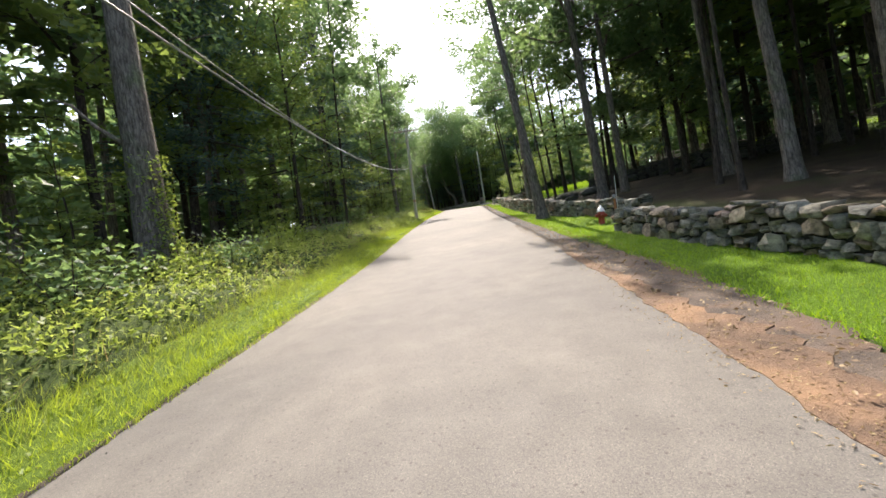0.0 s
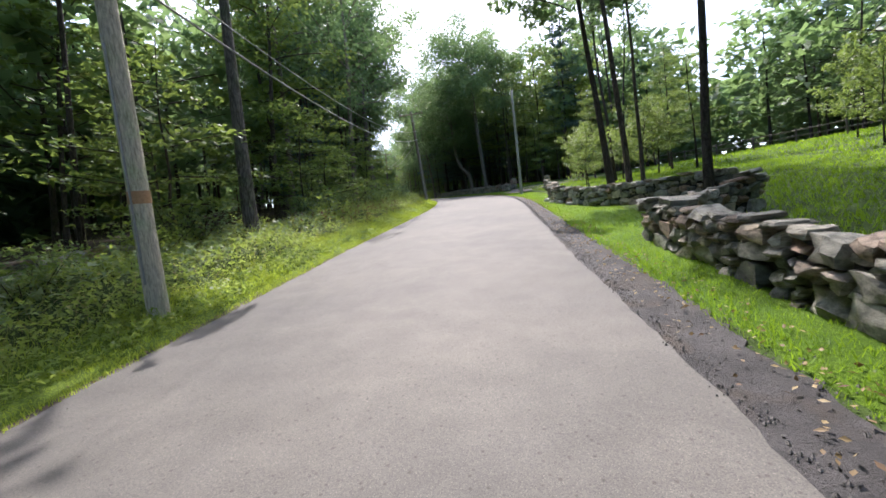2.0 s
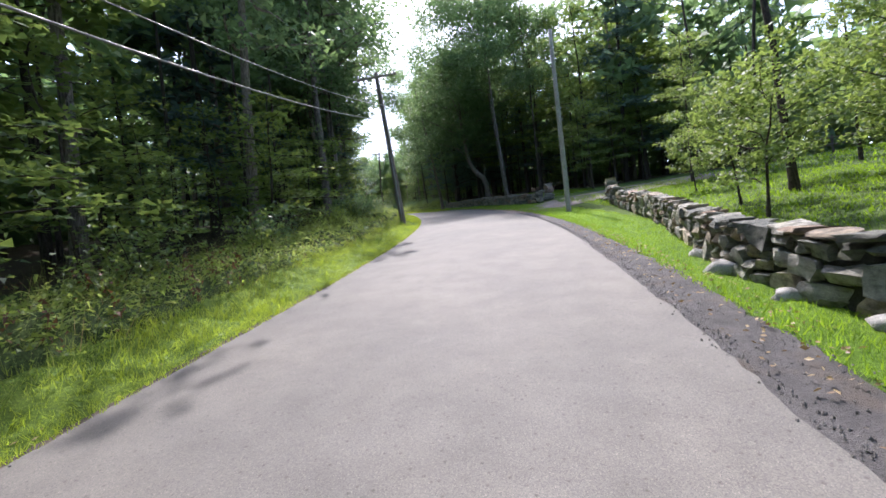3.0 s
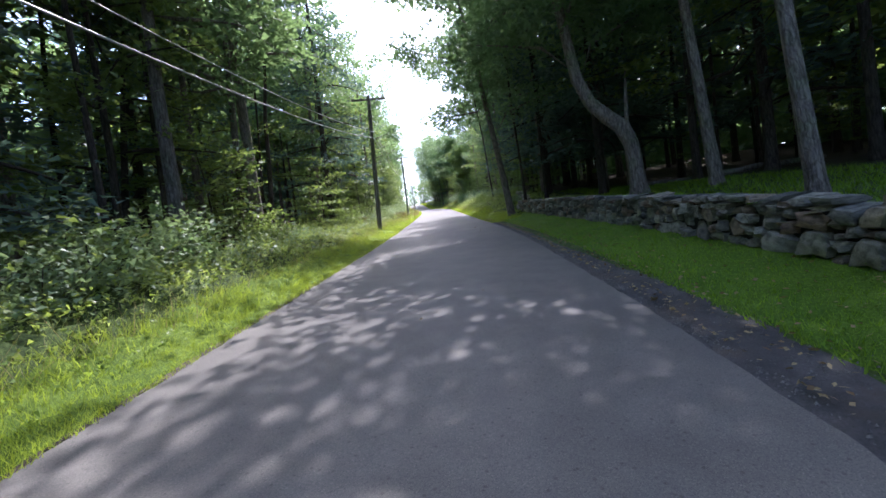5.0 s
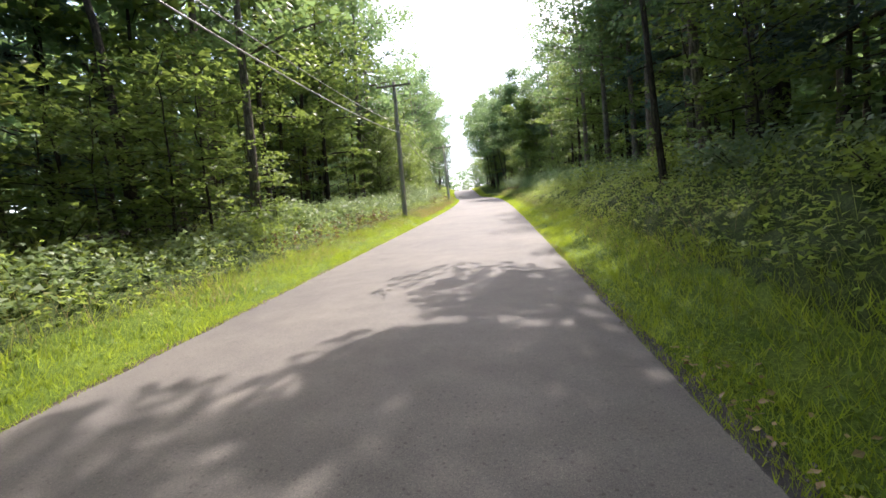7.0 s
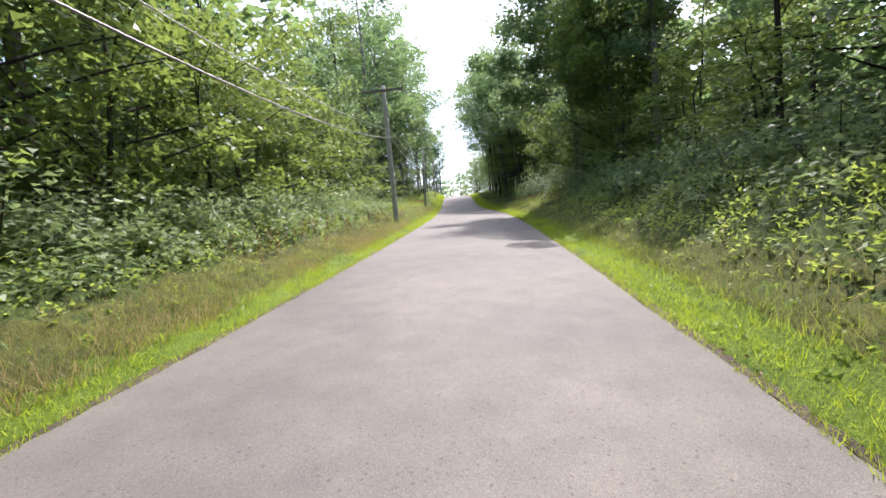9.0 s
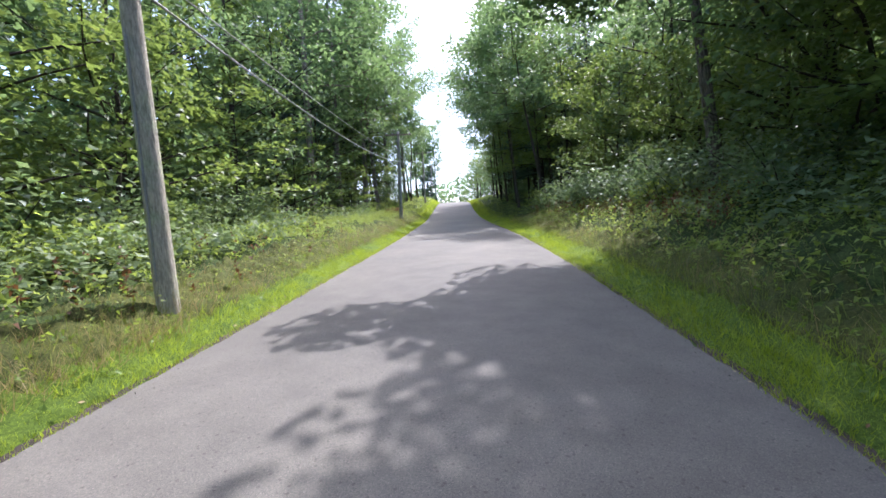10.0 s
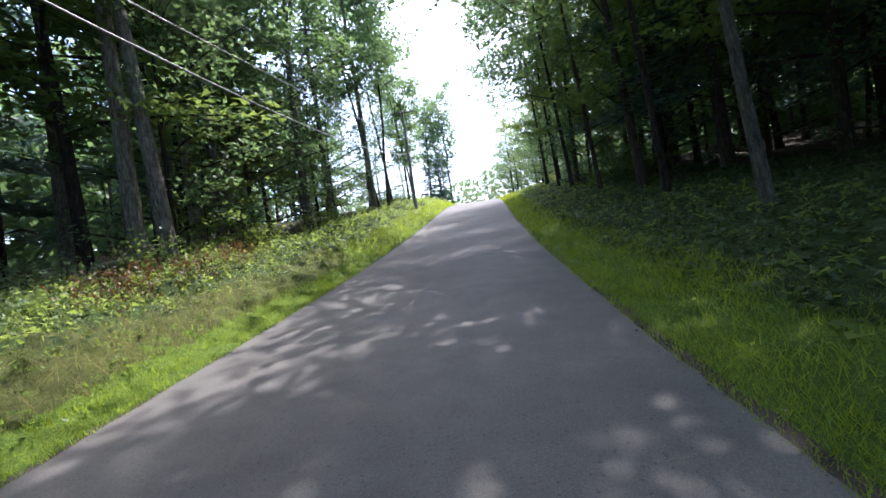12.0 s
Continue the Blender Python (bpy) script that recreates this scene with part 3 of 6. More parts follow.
def wood_and_leaves(rng, h, r, base, spread, limbs, leaves, leaf, shape, bend=0.3, sides=8):
    """Trunk with limbs, and the centres of the leaves, for one tree of the given shape."""
    wood = Bag()
    k = np.linspace(0, 1, 9)
    sway = np.cumsum(rng.normal(0, bend, (9, 2)), axis=0) * k[:, None]
    path = np.stack([sway[:, 0] * 0.35, sway[:, 1] * 0.35, k * h], -1)
    rad = r * (1 - 0.82 * k ** 0.9)
    low = np.array([[path[0, 0], path[0, 1], -0.4], [path[0, 0], path[0, 1], 0.12], [path[0, 0], path[0, 1], 0.55]])
    trunk_v, trunk_f = tube(np.concatenate([low, path[1:]]), np.concatenate([[r * 1.75, r * 1.35, r * 1.06], rad[1:]]), sides)
    wood.add(trunk_v, trunk_f)
    tips, weight, flat = [], [], []
    for i in range(limbs):
        q = base + (0.97 - base) * (i + rng.uniform(0, 1)) / limbs
        a = i * 2.4 + rng.normal(0, 0.4)
        u = (q - base) / max(1e-6, 1 - base)
        if shape == "round":
            ln, rise = spread * (0.55 + 0.75 * math.sin(math.pi * min(1, 0.18 + 0.8 * u))) * rng.uniform(0.7, 1.15), 0.25 + 0.7 * u
        elif shape == "layer":
            ln, rise = spread * (1.05 - 0.6 * u) * rng.uniform(0.6, 1.15), 0.08 + 0.25 * u
        elif shape == "cone":
            ln, rise = spread * (1.05 - 0.92 * u) * rng.uniform(0.75, 1.1), -0.05 + 0.15 * u
        else:
            ln, rise = spread * (0.5 + 0.5 * u) * rng.uniform(0.6, 1.1), 0.5 + 0.6 * u
        p0 = np.array([np.interp(q, k, path[:, 0]), np.interp(q, k, path[:, 1]), q * h])
        w = np.linspace(0, 1, 5)
        droop = -0.18 if shape == "cone" else -0.05
        pts = p0 + np.stack([np.cos(a + 0.3 * w) * w * ln, np.sin(a + 0.3 * w) * w * ln, w * ln * rise + droop * ln * w ** 2], -1)
        grow_limb(wood, trunk_v, pts, np.interp(q, k, rad) * 0.55 * (1 - 0.85 * w) + 0.008)
        m = 4 if shape == "cone" else 5
        for j in range(m):
            f = 0.35 + 0.68 * (j + rng.uniform(0, 1)) / m
            tips.append(p0 + (np.array([math.cos(a + 0.3 * f), math.sin(a + 0.3 * f), rise + droop * f]) * f * ln) + rng.normal(0, ln * 0.12, 3) * np.array([1, 1, 0.4]))
            weight.append(ln)
    tips = np.array(tips)
    n = np.random.default_rng(int(rng.integers(1 << 30)))
    pick = n.choice(len(tips), leaves, p=np.array(weight) / np.sum(weight))
    size = 0.17 * spread * rng.uniform(0.7, 1.3, len(tips))
    flatness = {"round": 0.62, "layer": 0.16, "cone": 0.16, "open": 0.7}[shape]
    off = n.normal(0, 1, (leaves, 3))
    off /= np.maximum(1, np.linalg.norm(off, axis=1) / 1.7)[:, None]
    c = tips[pick] + off * size[pick][:, None] * np.array([1, 1, flatness])
    c[:, 2] = np.maximum(c[:, 2], 0.15)
    if shape == "cone":
        lv = leaflets(c, leaf * 1.5, leaf * 0.42, n, 0.3)
    elif shape == "layer":
        lv = leaflets(c, leaf, leaf * 0.72, n, 0.25)
    else:
        lv = leaflets(c, leaf, leaf * 0.72, n, 0.5)
    return wood, lv


FORMS = {}


def tree_form(kind, name, label, category, variants, bark, leafmat, **kw):
    """Meshes for a kind of tree, some variants of it."""
    made = []
    for v in range(variants):
        rng = np.random.default_rng(sum(map(ord, kind)) * 13 + v)
        wood, (lv, lf) = wood_and_leaves(rng, **kw)
        made.append((wood.mesh(name + "_trunk", bark, True), mesh_of(name + "_crown", lv, [lf], leafmat)))
    FORMS[kind] = (name, label, category, made, (kw["h"], kw["base"], kw["spread"]))


tree_form("oak", "oak_tree", "tall oak with grey bark and a high leafy crown", "tree", 4, BARK, LEAF_OAK,
          h=22, r=0.24, base=0.34, spread=3.7, limbs=24, leaves=5000, leaf=0.3, shape="round")
tree_form("maple", "maple_tree", "tall forest maple with layered green foliage", "tree", 4, DARK_BARK, LEAF_MAPLE,
          h=17, r=0.17, base=0.24, spread=4.0, limbs=22, leaves=4500, leaf=0.235, shape="layer")
tree_form("oak_far", "oak_tree", "tall oak with grey bark and a high leafy crown", "tree", 3, BARK, LEAF_OAK,
          h=22, r=0.24, base=0.34, spread=3.7, limbs=14, leaves=1500, leaf=0.6, shape="round", sides=6)
tree_form("maple_far", "maple_tree", "tall forest maple with layered green foliage", "tree", 3, DARK_BARK, LEAF_MAPLE,
          h=17, r=0.17, base=0.24, spread=4.0, limbs=14, leaves=1250, leaf=0.54, shape="layer", sides=6)
tree_form("pine_far", "pine_tree", "tall dark conifer with drooping needle boughs", "tree", 3, DARK_BARK, LEAF_PINE,
          h=23, r=0.22, base=0.12, spread=3.8, limbs=26, leaves=1600, leaf=0.62, shape="cone", bend=0.12, sides=6)
tree_form("slim", "slender_tree", "slender forest tree with a bare stem and thin crown", "tree", 4, DARK_BARK, LEAF_OAK,
          h=19, r=0.11, base=0.5, spread=2.6, limbs=12, leaves=1600, leaf=0.3, shape="open", bend=0.45)
tree_form("pine", "pine_tree", "tall dark conifer with drooping needle boughs", "tree", 3, DARK_BARK, LEAF_PINE,
          h=23, r=0.22, base=0.12, spread=3.8, limbs=42, leaves=5600, leaf=0.27, shape="cone", bend=0.12)
tree_form("young", "young_maple", "young understory maple with flat tiers of leaves", "small tree", 4, DARK_BARK, LEAF_MAPLE,
          h=5.2, r=0.045, base=0.18, spread=1.9, limbs=13, leaves=1150, leaf=0.165, shape="layer", sides=5)
tree_form("edge", "woodland_edge_tree", "leafy woodland edge tree with foliage down to the ground", "tree", 4, DARK_BARK, LEAF_OAK,
          h=11, r=0.14, base=0.06, spread=3.0, limbs=28, leaves=4900, leaf=0.2, shape="round", sides=6)
tree_form("sapling", "lawn_tree", "small round-crowned young tree standing on the grass", "small tree", 2, DARK_BARK, LEAF_MAPLE,
          h=5.0, r=0.06, base=0.28, spread=1.6, limbs=15, leaves=2600, leaf=0.17, shape="round", sides=6)
tree_form("back", "forest_tree", "forest tree deep in the woods", "tree", 4, DARK_BARK, LEAF_OAK,
          h=18, r=0.17, base=0.22, spread=4.2, limbs=14, leaves=540, leaf=0.95, shape="round", sides=6)
tree_form("spruce", "spruce_tree", "small dense blue-green spruce beyond the crest", "small tree", 1, DARK_BARK, LEAF_PINE,
          h=4.6, r=0.07, base=0.05, spread=1.5, limbs=34, leaves=1700, leaf=0.24, shape="cone", bend=0.03)
tree_form("vine", "vine_covered_tree", "small tree smothered in light green vines", "small tree", 3, DARK_BARK, LEAF_MAPLE,
          h=6.5, r=0.09, base=0.04, spread=2.1, limbs=22, leaves=4800, leaf=0.165, shape="round", sides=6)
tree_form("bare", "thin_tree", "thin-leaved tree against the bright sky", "tree", 2, DARK_BARK, LEAF_OAK,
          h=13, r=0.16, base=0.3, spread=2.6, limbs=20, leaves=2400, leaf=0.34, shape="open", bend=0.4)

_first = {}
place_rng = random.Random(7)


def plant(kind, s, d, size=1.0, turn=None, lean=0.0, lean_to=0.0, girth=1.0, variant=None, label="", sink=0.15):
    """One tree of a kind on the ground. lean: degrees, towards lean_to degrees to the left of the way."""
    name, text, category, made = FORMS[kind][:4]
    v = place_rng.randrange(len(made)) if variant is None else variant % len(made)
    turn = place_rng.uniform(0, 360) if turn is None else turn
    p = spot(s, d, sink)
    axis = radians(heading(s) + lean_to)
    tilt = Matrix.Rotation(radians(lean), 4, Vector((-math.cos(axis), -math.sin(axis), 0)))
    m = Matrix.Translation(p) @ tilt @ Matrix.Rotation(radians(turn), 4, "Z") @ Matrix.Diagonal((size * girth, size * girth, size, 1))
    if (kind, v) not in _first:
        root = tagged(new(name), text, category, name + "s")
        part("trunk", made[v][0], root)
        part("crown", made[v][1], root)
        root.matrix_basis = m
        _first[kind, v] = root
    else:
        src = _first[kind, v]
        keep = src.scale.copy()
        src.scale = (1, 1, 1)
        root = copy_thing(src, m)
        src.scale = keep
    if label:
        root["label"] = label
    return root


def big_trunk(name, label, s, d, r, h, base, spread, seed, lean=0.0, lean_to=0.0, leaves=5200, bark=None, leafmat=None, kind="round", leaf=0.32, bend=0.2, limbs=16):
    """A tree that stands out, with its own trunk."""
    rng = np.random.default_rng(seed)
    wood, (lv, lf) = wood_and_leaves(rng, h, r, base, spread, limbs, leaves, leaf, kind, bend, 12)
    root = tagged(new(name), label, "tree")
    part("trunk", wood.mesh("trunk", bark or BARK, True), root)
    part("crown", mesh_of("crown", lv, [lf], leafmat or LEAF_OAK), root)
    axis = radians(heading(s) + lean_to)
    root.matrix_basis = Matrix.Translation(spot(s, d, 0.15)) @ Matrix.Rotation(radians(lean), 4, Vector((-math.cos(axis), -math.sin(axis), 0)))
    return root


# trees that stand out along the way
old_oak = big_trunk("oak_tree", "big old oak with a thick ridged trunk and a dead limb", 9.5, -8.2, 0.44, 21, 0.64, 2.7, 11, lean=2, lean_to=90)


def dead_limb(root):
    v, f = tube([(-0.3, -0.1, 3.9), (-0.75, -0.3, 4.35), (-1.2, -0.4, 4.95), (-1.6, -0.5, 5.15)], [0.06, 0.048, 0.038, 0.012], 7)
    part("dead_limb", mesh_of("dead_limb", v, [f], BARK, True), root, "bare pale broken limb")
    rng = np.random.default_rng(77)
    a, z = rng.normal(-0.25, 0.6, 900), 0.3 + 3.2 * rng.uniform(0, 1, 900) ** 1.6
    r = 0.47 + rng.uniform(0, 0.14, 900)
    lv, lf = leaflets(np.stack([r * np.cos(a), r * np.sin(a), z], -1), 0.1, 0.07, rng, 0.5)
    part("ivy", mesh_of("ivy", lv, [lf], LEAF_BRUSH), root, "ivy climbing the foot of the trunk")


dead_limb(old_oak)
big_trunk("oak_tree", "thick leaning roadside oak with furrowed bark on the grass verge", 20.1, 3.2, 0.27, 19, 0.62, 1.6, 12, lean=5, lean_to=90, leaves=2600)
big_trunk("oak_tree", "straight tall oak standing behind the dry-stone wall", 34.9, 5.1, 0.23, 19, 0.5, 4.6, 13)
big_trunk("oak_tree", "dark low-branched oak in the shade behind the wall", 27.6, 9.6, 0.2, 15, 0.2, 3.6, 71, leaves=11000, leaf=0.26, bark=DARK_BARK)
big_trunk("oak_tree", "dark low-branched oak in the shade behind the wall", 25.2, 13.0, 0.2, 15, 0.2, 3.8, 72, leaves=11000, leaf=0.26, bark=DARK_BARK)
big_trunk("oak_tree", "tall grey oak among the ferns at the forest edge", 44.6, -7.7, 0.24, 19, 0.5, 3.0, 14)
big_trunk("oak_tree", "tall grey oak behind the roadside brush", 31.5, -10.2, 0.24, 19, 0.42, 4.2, 15, leaves=9000, leaf=0.28)
plant("maple", 21.5, -9.0, 0.8)
big_trunk("oak_tree", "leaning roadside oak at the end of the stone wall", 105.6, 3.25, 0.22, 20, 0.3, 5.1, 17, lean=6, lean_to=80, leaves=16000, leaf=0.27)
big_trunk("oak_tree", "straight dark oak in the shade behind the wall", 104.9, 10.6, 0.3, 20, 0.5, 5, 18)
big_trunk("oak_tree", "tall oak on the bank above the verge", 115.3, 6.5, 0.26, 20, 0.42, 4.5, 19, lean=4, lean_to=90, leaves=17000, leaf=0.27)
big_trunk("oak_tree", "slim oak on the bank leaning over the verge", 125.3, 6.5, 0.16, 20, 0.45, 4.4, 63, lean=3, lean_to=90, leaves=13000, leaf=0.27)
big_trunk("oak_tree", "ivy-wrapped trunk at the edge of the woods", 126.5, -8.5, 0.2, 18, 0.35, 4.0, 20)
big_trunk("oak_tree", "pale leaning trunk above the brambles", 202.7, -8.7, 0.23, 26, 0.38, 5.2, 21, lean=4, lean_to=90, leaves=9000, leaf=0.3)
big_trunk("oak_tree", "very tall oak with a rounded crown at the crest", 223.5, -8.4, 0.24, 26, 0.36, 4.6, 62, leaves=7000, leaf=0.32)
big_trunk("oak_tree", "bare lower trunk in the dark woods", 200.0, 5.2, 0.12, 18, 0.55, 4.0, 22, lean=4, lean_to=90)
big_trunk("slender_tree", "leaning dark tree on the lawn behind the wall", 51.6, 5.5, 0.17, 17, 0.46, 3.2, 51, lean=4, lean_to=90, leaves=13000, leaf=0.24, bark=DARK_BARK)
for s, d, g, ln in ((31.3, 6.0, 0.8, 2), (31.7, 6.6, 0.95, 0), (44.8, 6.4, 1.3, 0), (48.3, 5.3, 1.1, 1), (55.0, 8.0, 1.0, 0), (107.8, 4.7, 0.9, 3), (105.9, 5.6, 1.4, 0), (124.0, 4.8, 0.9, 3),
                    (123.5, -10.4, 1.5, 5), (103.3, -10.6, 1.5, 0), (223.7, -8.1, 1.5, 4), (225.2, -7.7, 1.3, -2), (229.5, -8.3, 1.3, 4), (236.3, -7.4, 1.0, 5), (28.7, 9.5, 1.0, 0), (39, 10, 1.1, 0), (62, 9, 1.2, 2)):
    plant("slim", s, d, 1.0, girth=g, lean=ln, lean_to=90)


def curved_tree(s, d):
    """Old tree whose trunk bows towards the road above head height, then rises."""
    rng = np.random.default_rng(16)
    root = tagged(new("oak_tree"), "old tree with a bowed trunk behind the stone wall", "tree")
    p = np.array([(0.05, 0, -0.4), (0.03, 0, 0.12), (0, 0, 0.55), (-0.03, 0, 1.4), (-0.08, 0.03, 2.1), (-0.35, 0.08, 2.8), (-0.85, 0.18, 3.3), (-1.35, 0.3, 3.9), (-1.75, 0.35, 4.9), (-2.1, 0.5, 8), (-2.2, 0.6, 12), (-2.2, 0.8, 16)])
    r = np.array([0.5, 0.4, 0.31, 0.28, 0.28, 0.3, 0.28, 0.24, 0.22, 0.18, 0.12, 0.04])
    wood = Bag()
    tv, tf = tube(p, r, 12)
    wood.add(tv, tf)
    tips = []
    w = np.linspace(0, 1, 5)
    for k in range(17):
        a, z = k * 2.4, 5.5 + 9.5 * (k + rng.uniform(0, 1)) / 17
        b = np.array([np.interp(z, p[:, 2], p[:, c]) for c in range(3)])
        ln = rng.uniform(2.4, 4.4) * (1.5 if math.cos(a) < -0.2 else 1.0)
        pts = b + np.stack([np.cos(a) * w * ln, np.sin(a) * w * ln, w * ln * 0.45], -1)
        grow_limb(wood, tv, pts, 0.07 * (1 - 0.85 * w) + 0.01)
        tips += [pts[2], pts[3], pts[4], (pts[3] + pts[4]) / 2]
    b = np.array([-0.2, 0.05, 2.3])
    pts = b + np.stack([0.25 * w, 0.1 * w, 2.6 * w], -1)
    grow_limb(wood, tv, pts, 0.11 * (1 - 0.7 * w))
    tips = np.array(tips)
    c = tips[rng.integers(0, len(tips), 17000)] + rng.normal(0, 1, (17000, 3)) * np.array([1.05, 1.05, 0.6])
    part("trunk", wood.mesh("trunk", BARK, True), root)
    lv, lf = leaflets(c, 0.27, 0.2, rng, 0.5)
    part("crown", mesh_of("crown", lv, [lf], LEAF_OAK), root)
    root.matrix_basis = Matrix.Translation(spot(s, d, 0.1)) @ Matrix.Rotation(radians(heading(s)), 4, "Z")


curved_tree(95.8, 6.5)


for kind_, s_, d_, k_, ln_ in (("oak", 126, 8.2, 1.0, 0), ("oak", 131.5, 8.8, 0.85, 0), ("oak", 138, 8.6, 0.8, 0), ("oak", 166.5, 8.6, 0.8, 0), ("edge", 170.0, 7.8, 1.0, 4),
                               ("edge", 178, 8.2, 1.0, 0), ("maple", 200.5, 8.6, 1.05, 3),
                               ("maple", 84, 12.5, 1.05, 0), ("maple", 92, 11.5, 1.05, 0), ("maple", 97.5, 9.8, 1.0, 0), ("pine", 101.5, 7.4, 1.0, 0), ("pine", 104.5, 8.6, 1.05, 0), ("pine", 109.5, 6.8, 1.0, 0), ("oak", 112.5, 7.2, 1.0, 0), ("pine", 115.5, 6.6, 0.95, 0),
                               ("slim", 87.3, 9.2, 1.0, 0), ("slim", 90, 13, 1.0, 0), ("maple", 63, 13.5, 0.52, 0), ("maple", 66.5, 15.5, 0.5, 0), ("maple", 59, 12.8, 0.45, 0), ("maple", 71, 11.5, 0.5, 0), ("slim", 79, -9.6, 1.0, 0), ("slim", 82, -11, 1.0, 0), ("slim", 90.5, -9.8, 1.0, 2), ("slim", 94, -10.6, 1.0, 0), ("pine", 97, -13.5, 1.05, 0)):
    plant(kind_, s_, d_, k_, lean=ln_, lean_to=90)
big_trunk("oak_tree", "thick leaning oak on the lawn behind the wall", 87.4, 5.9, 0.15, 20, 0.5, 5.4, 31, lean=4, lean_to=85, leaves=19000, leaf=0.26)
big_trunk("oak_tree", "tall oak behind the wall with a wide spreading crown", 93.4, 7.9, 0.2, 21, 0.5, 6.2, 45, lean=4, lean_to=90, leaves=20000, leaf=0.27)
big_trunk("oak_tree", "slender oak bending out over the verge", 167.5, 7.6, 0.12, 10.4, 0.48, 2.9, 64, lean=7, lean_to=90, leaves=9500, leaf=0.24, leafmat=LEAF_MAPLE)
big_trunk("oak_tree", "forest oak reaching over the road", 172.0, 6.4, 0.2, 14, 0.44, 3.8, 41, lean=4, lean_to=90, leaves=21000, leaf=0.25)
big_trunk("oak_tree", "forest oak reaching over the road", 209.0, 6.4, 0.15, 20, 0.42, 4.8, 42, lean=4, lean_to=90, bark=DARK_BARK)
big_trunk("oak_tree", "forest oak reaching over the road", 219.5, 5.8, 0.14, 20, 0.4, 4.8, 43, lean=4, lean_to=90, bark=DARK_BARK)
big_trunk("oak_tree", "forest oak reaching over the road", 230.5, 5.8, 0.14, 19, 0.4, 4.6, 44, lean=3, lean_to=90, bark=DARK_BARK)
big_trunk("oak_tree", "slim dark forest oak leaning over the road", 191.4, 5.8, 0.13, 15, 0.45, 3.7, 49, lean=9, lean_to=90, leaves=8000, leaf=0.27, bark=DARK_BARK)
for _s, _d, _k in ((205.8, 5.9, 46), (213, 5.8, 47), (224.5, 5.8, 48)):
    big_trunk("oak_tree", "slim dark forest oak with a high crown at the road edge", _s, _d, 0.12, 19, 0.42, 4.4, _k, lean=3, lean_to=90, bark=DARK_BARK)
big_trunk("oak_tree", "tall grey oak beside the pale roadside bush", 84.5, -10.5, 0.2, 20, 0.4, 3.6, 32, lean=1, lean_to=90)


for _k, (_s, _d) in enumerate(((58.6, -13.0), (75.5, -9.6), (80.5, -9.3), (87, -9.7), (92.5, -9.2), (99, -9.6), (148, -11.2), (187.5, -10.4), (193.5, -10.2))):
    plant("oak", _s, _d, 1.0 + 0.04 * (_k % 4), girth=1.0 + 0.1 * (_k % 3), lean=1.5 * (_k % 3 - 1), lean_to=90)


# the woods on both sides: from, to, nearest and farthest distance, trees per 100 m2, mix of kinds
WOODS = (
    ("l", -8, 7, -9.6, -19, 3.6, (("oak", 3), ("maple", 4), ("slim", 4))),
    ("l", 7, 27, -12.6, -20, 4.2, (("oak", 3), ("maple", 3), ("slim", 4), ("pine", 2))),
    ("l", 5, 30, -13, -23, 2.0, (("pine", 2), ("oak", 2))),
    ("l", 27, 70, -9.6, -19, 3.8, (("oak", 3), ("maple", 4), ("slim", 4), ("pine", 1))),
    ("l", 70, 104, -10.2, -21, 5.6, (("maple", 3), ("slim", 4), ("pine", 3), ("oak", 4))),
    ("l", 74, 112, -14, -26, 2.4, (("pine", 1), ("oak", 1))),
    ("l", 104, 128, -9.2, -19, 3.7, (("maple", 4), ("slim", 3), ("pine", 1), ("oak", 3))),
    ("l", 128, 156, -10.5, -20, 4.2, (("oak", 4), ("maple", 3), ("slim", 2))),
    ("l", 112, 160, -16, -28, 2.2, (("pine", 1), ("oak", 2))),
    ("l", 156, 172, -11.5, -22, 3.6, (("edge", 5), ("bare", 1), ("young", 2))),
    ("l", 172, 196, -10.5, -20, 5.0, (("edge", 4), ("maple", 2), ("young", 2))),
    ("l", 196, 222, -10.5, -20, 4.0, (("oak", 4), ("maple", 2), ("slim", 2))),
    ("r", -8, 17, 8.5, 24, 3.3, (("slim", 5), ("maple", 2), ("oak", 2))),
    ("r", 17, 34, 7, 26, 4.5, (("slim", 6), ("oak", 2), ("maple", 3))),
    ("r", 34, 46, 9, 32, 1.9, (("slim", 3), ("oak", 1), ("maple", 1))),
    ("r", 46, 72, 12, 34, 0.5, (("slim", 2), ("maple", 1))),
    ("r", 78, 99, 14.5, 25, 5.0, (("pine", 1), ("oak", 2), ("maple", 6), ("slim", 2))),
    ("r", 99, 113, 8.0, 22, 4.6, (("pine", 4), ("oak", 3), ("maple", 3), ("slim", 3))),
    ("r", 113, 152, 9.6, 20, 3.9, (("oak", 3), ("maple", 2), ("slim", 3), ("pine", 2))),
    ("r", 152, 180, 10.0, 20, 4.0, (("edge", 4), ("oak", 3), ("maple", 2))),
    ("r", 180, 238, 6.4, 17, 4.2, (("maple", 6), ("slim", 2))),
    ("l", 190, 228, -12, -24, 3.2, (("pine", 2), ("maple", 3))),
    ("r", 20, 42, 12, 26, 2.5, (("pine", 1), ("maple", 3))),
    ("r", 184, 240, 9, 21, 2.6, (("maple", 3), ("pine", 3))),
    ("r", -8, 32, 14, 31, 1.4, (("pine", 1), ("maple", 3))),
    ("r", 95, 126, 10, 24, 2.0, (("pine", 3), ("maple", 1))),
    ("l", 234, 262, -9, -22, 1.0, (("young", 3), ("slim", 1))),
    ("r", 240, 262, 5, 20, 3.0, (("maple", 2), ("edge", 2))),
    ("r", 262, 300, 4, 16, 2.6, (("young", 3), ("edge", 2))),
)
taken = []


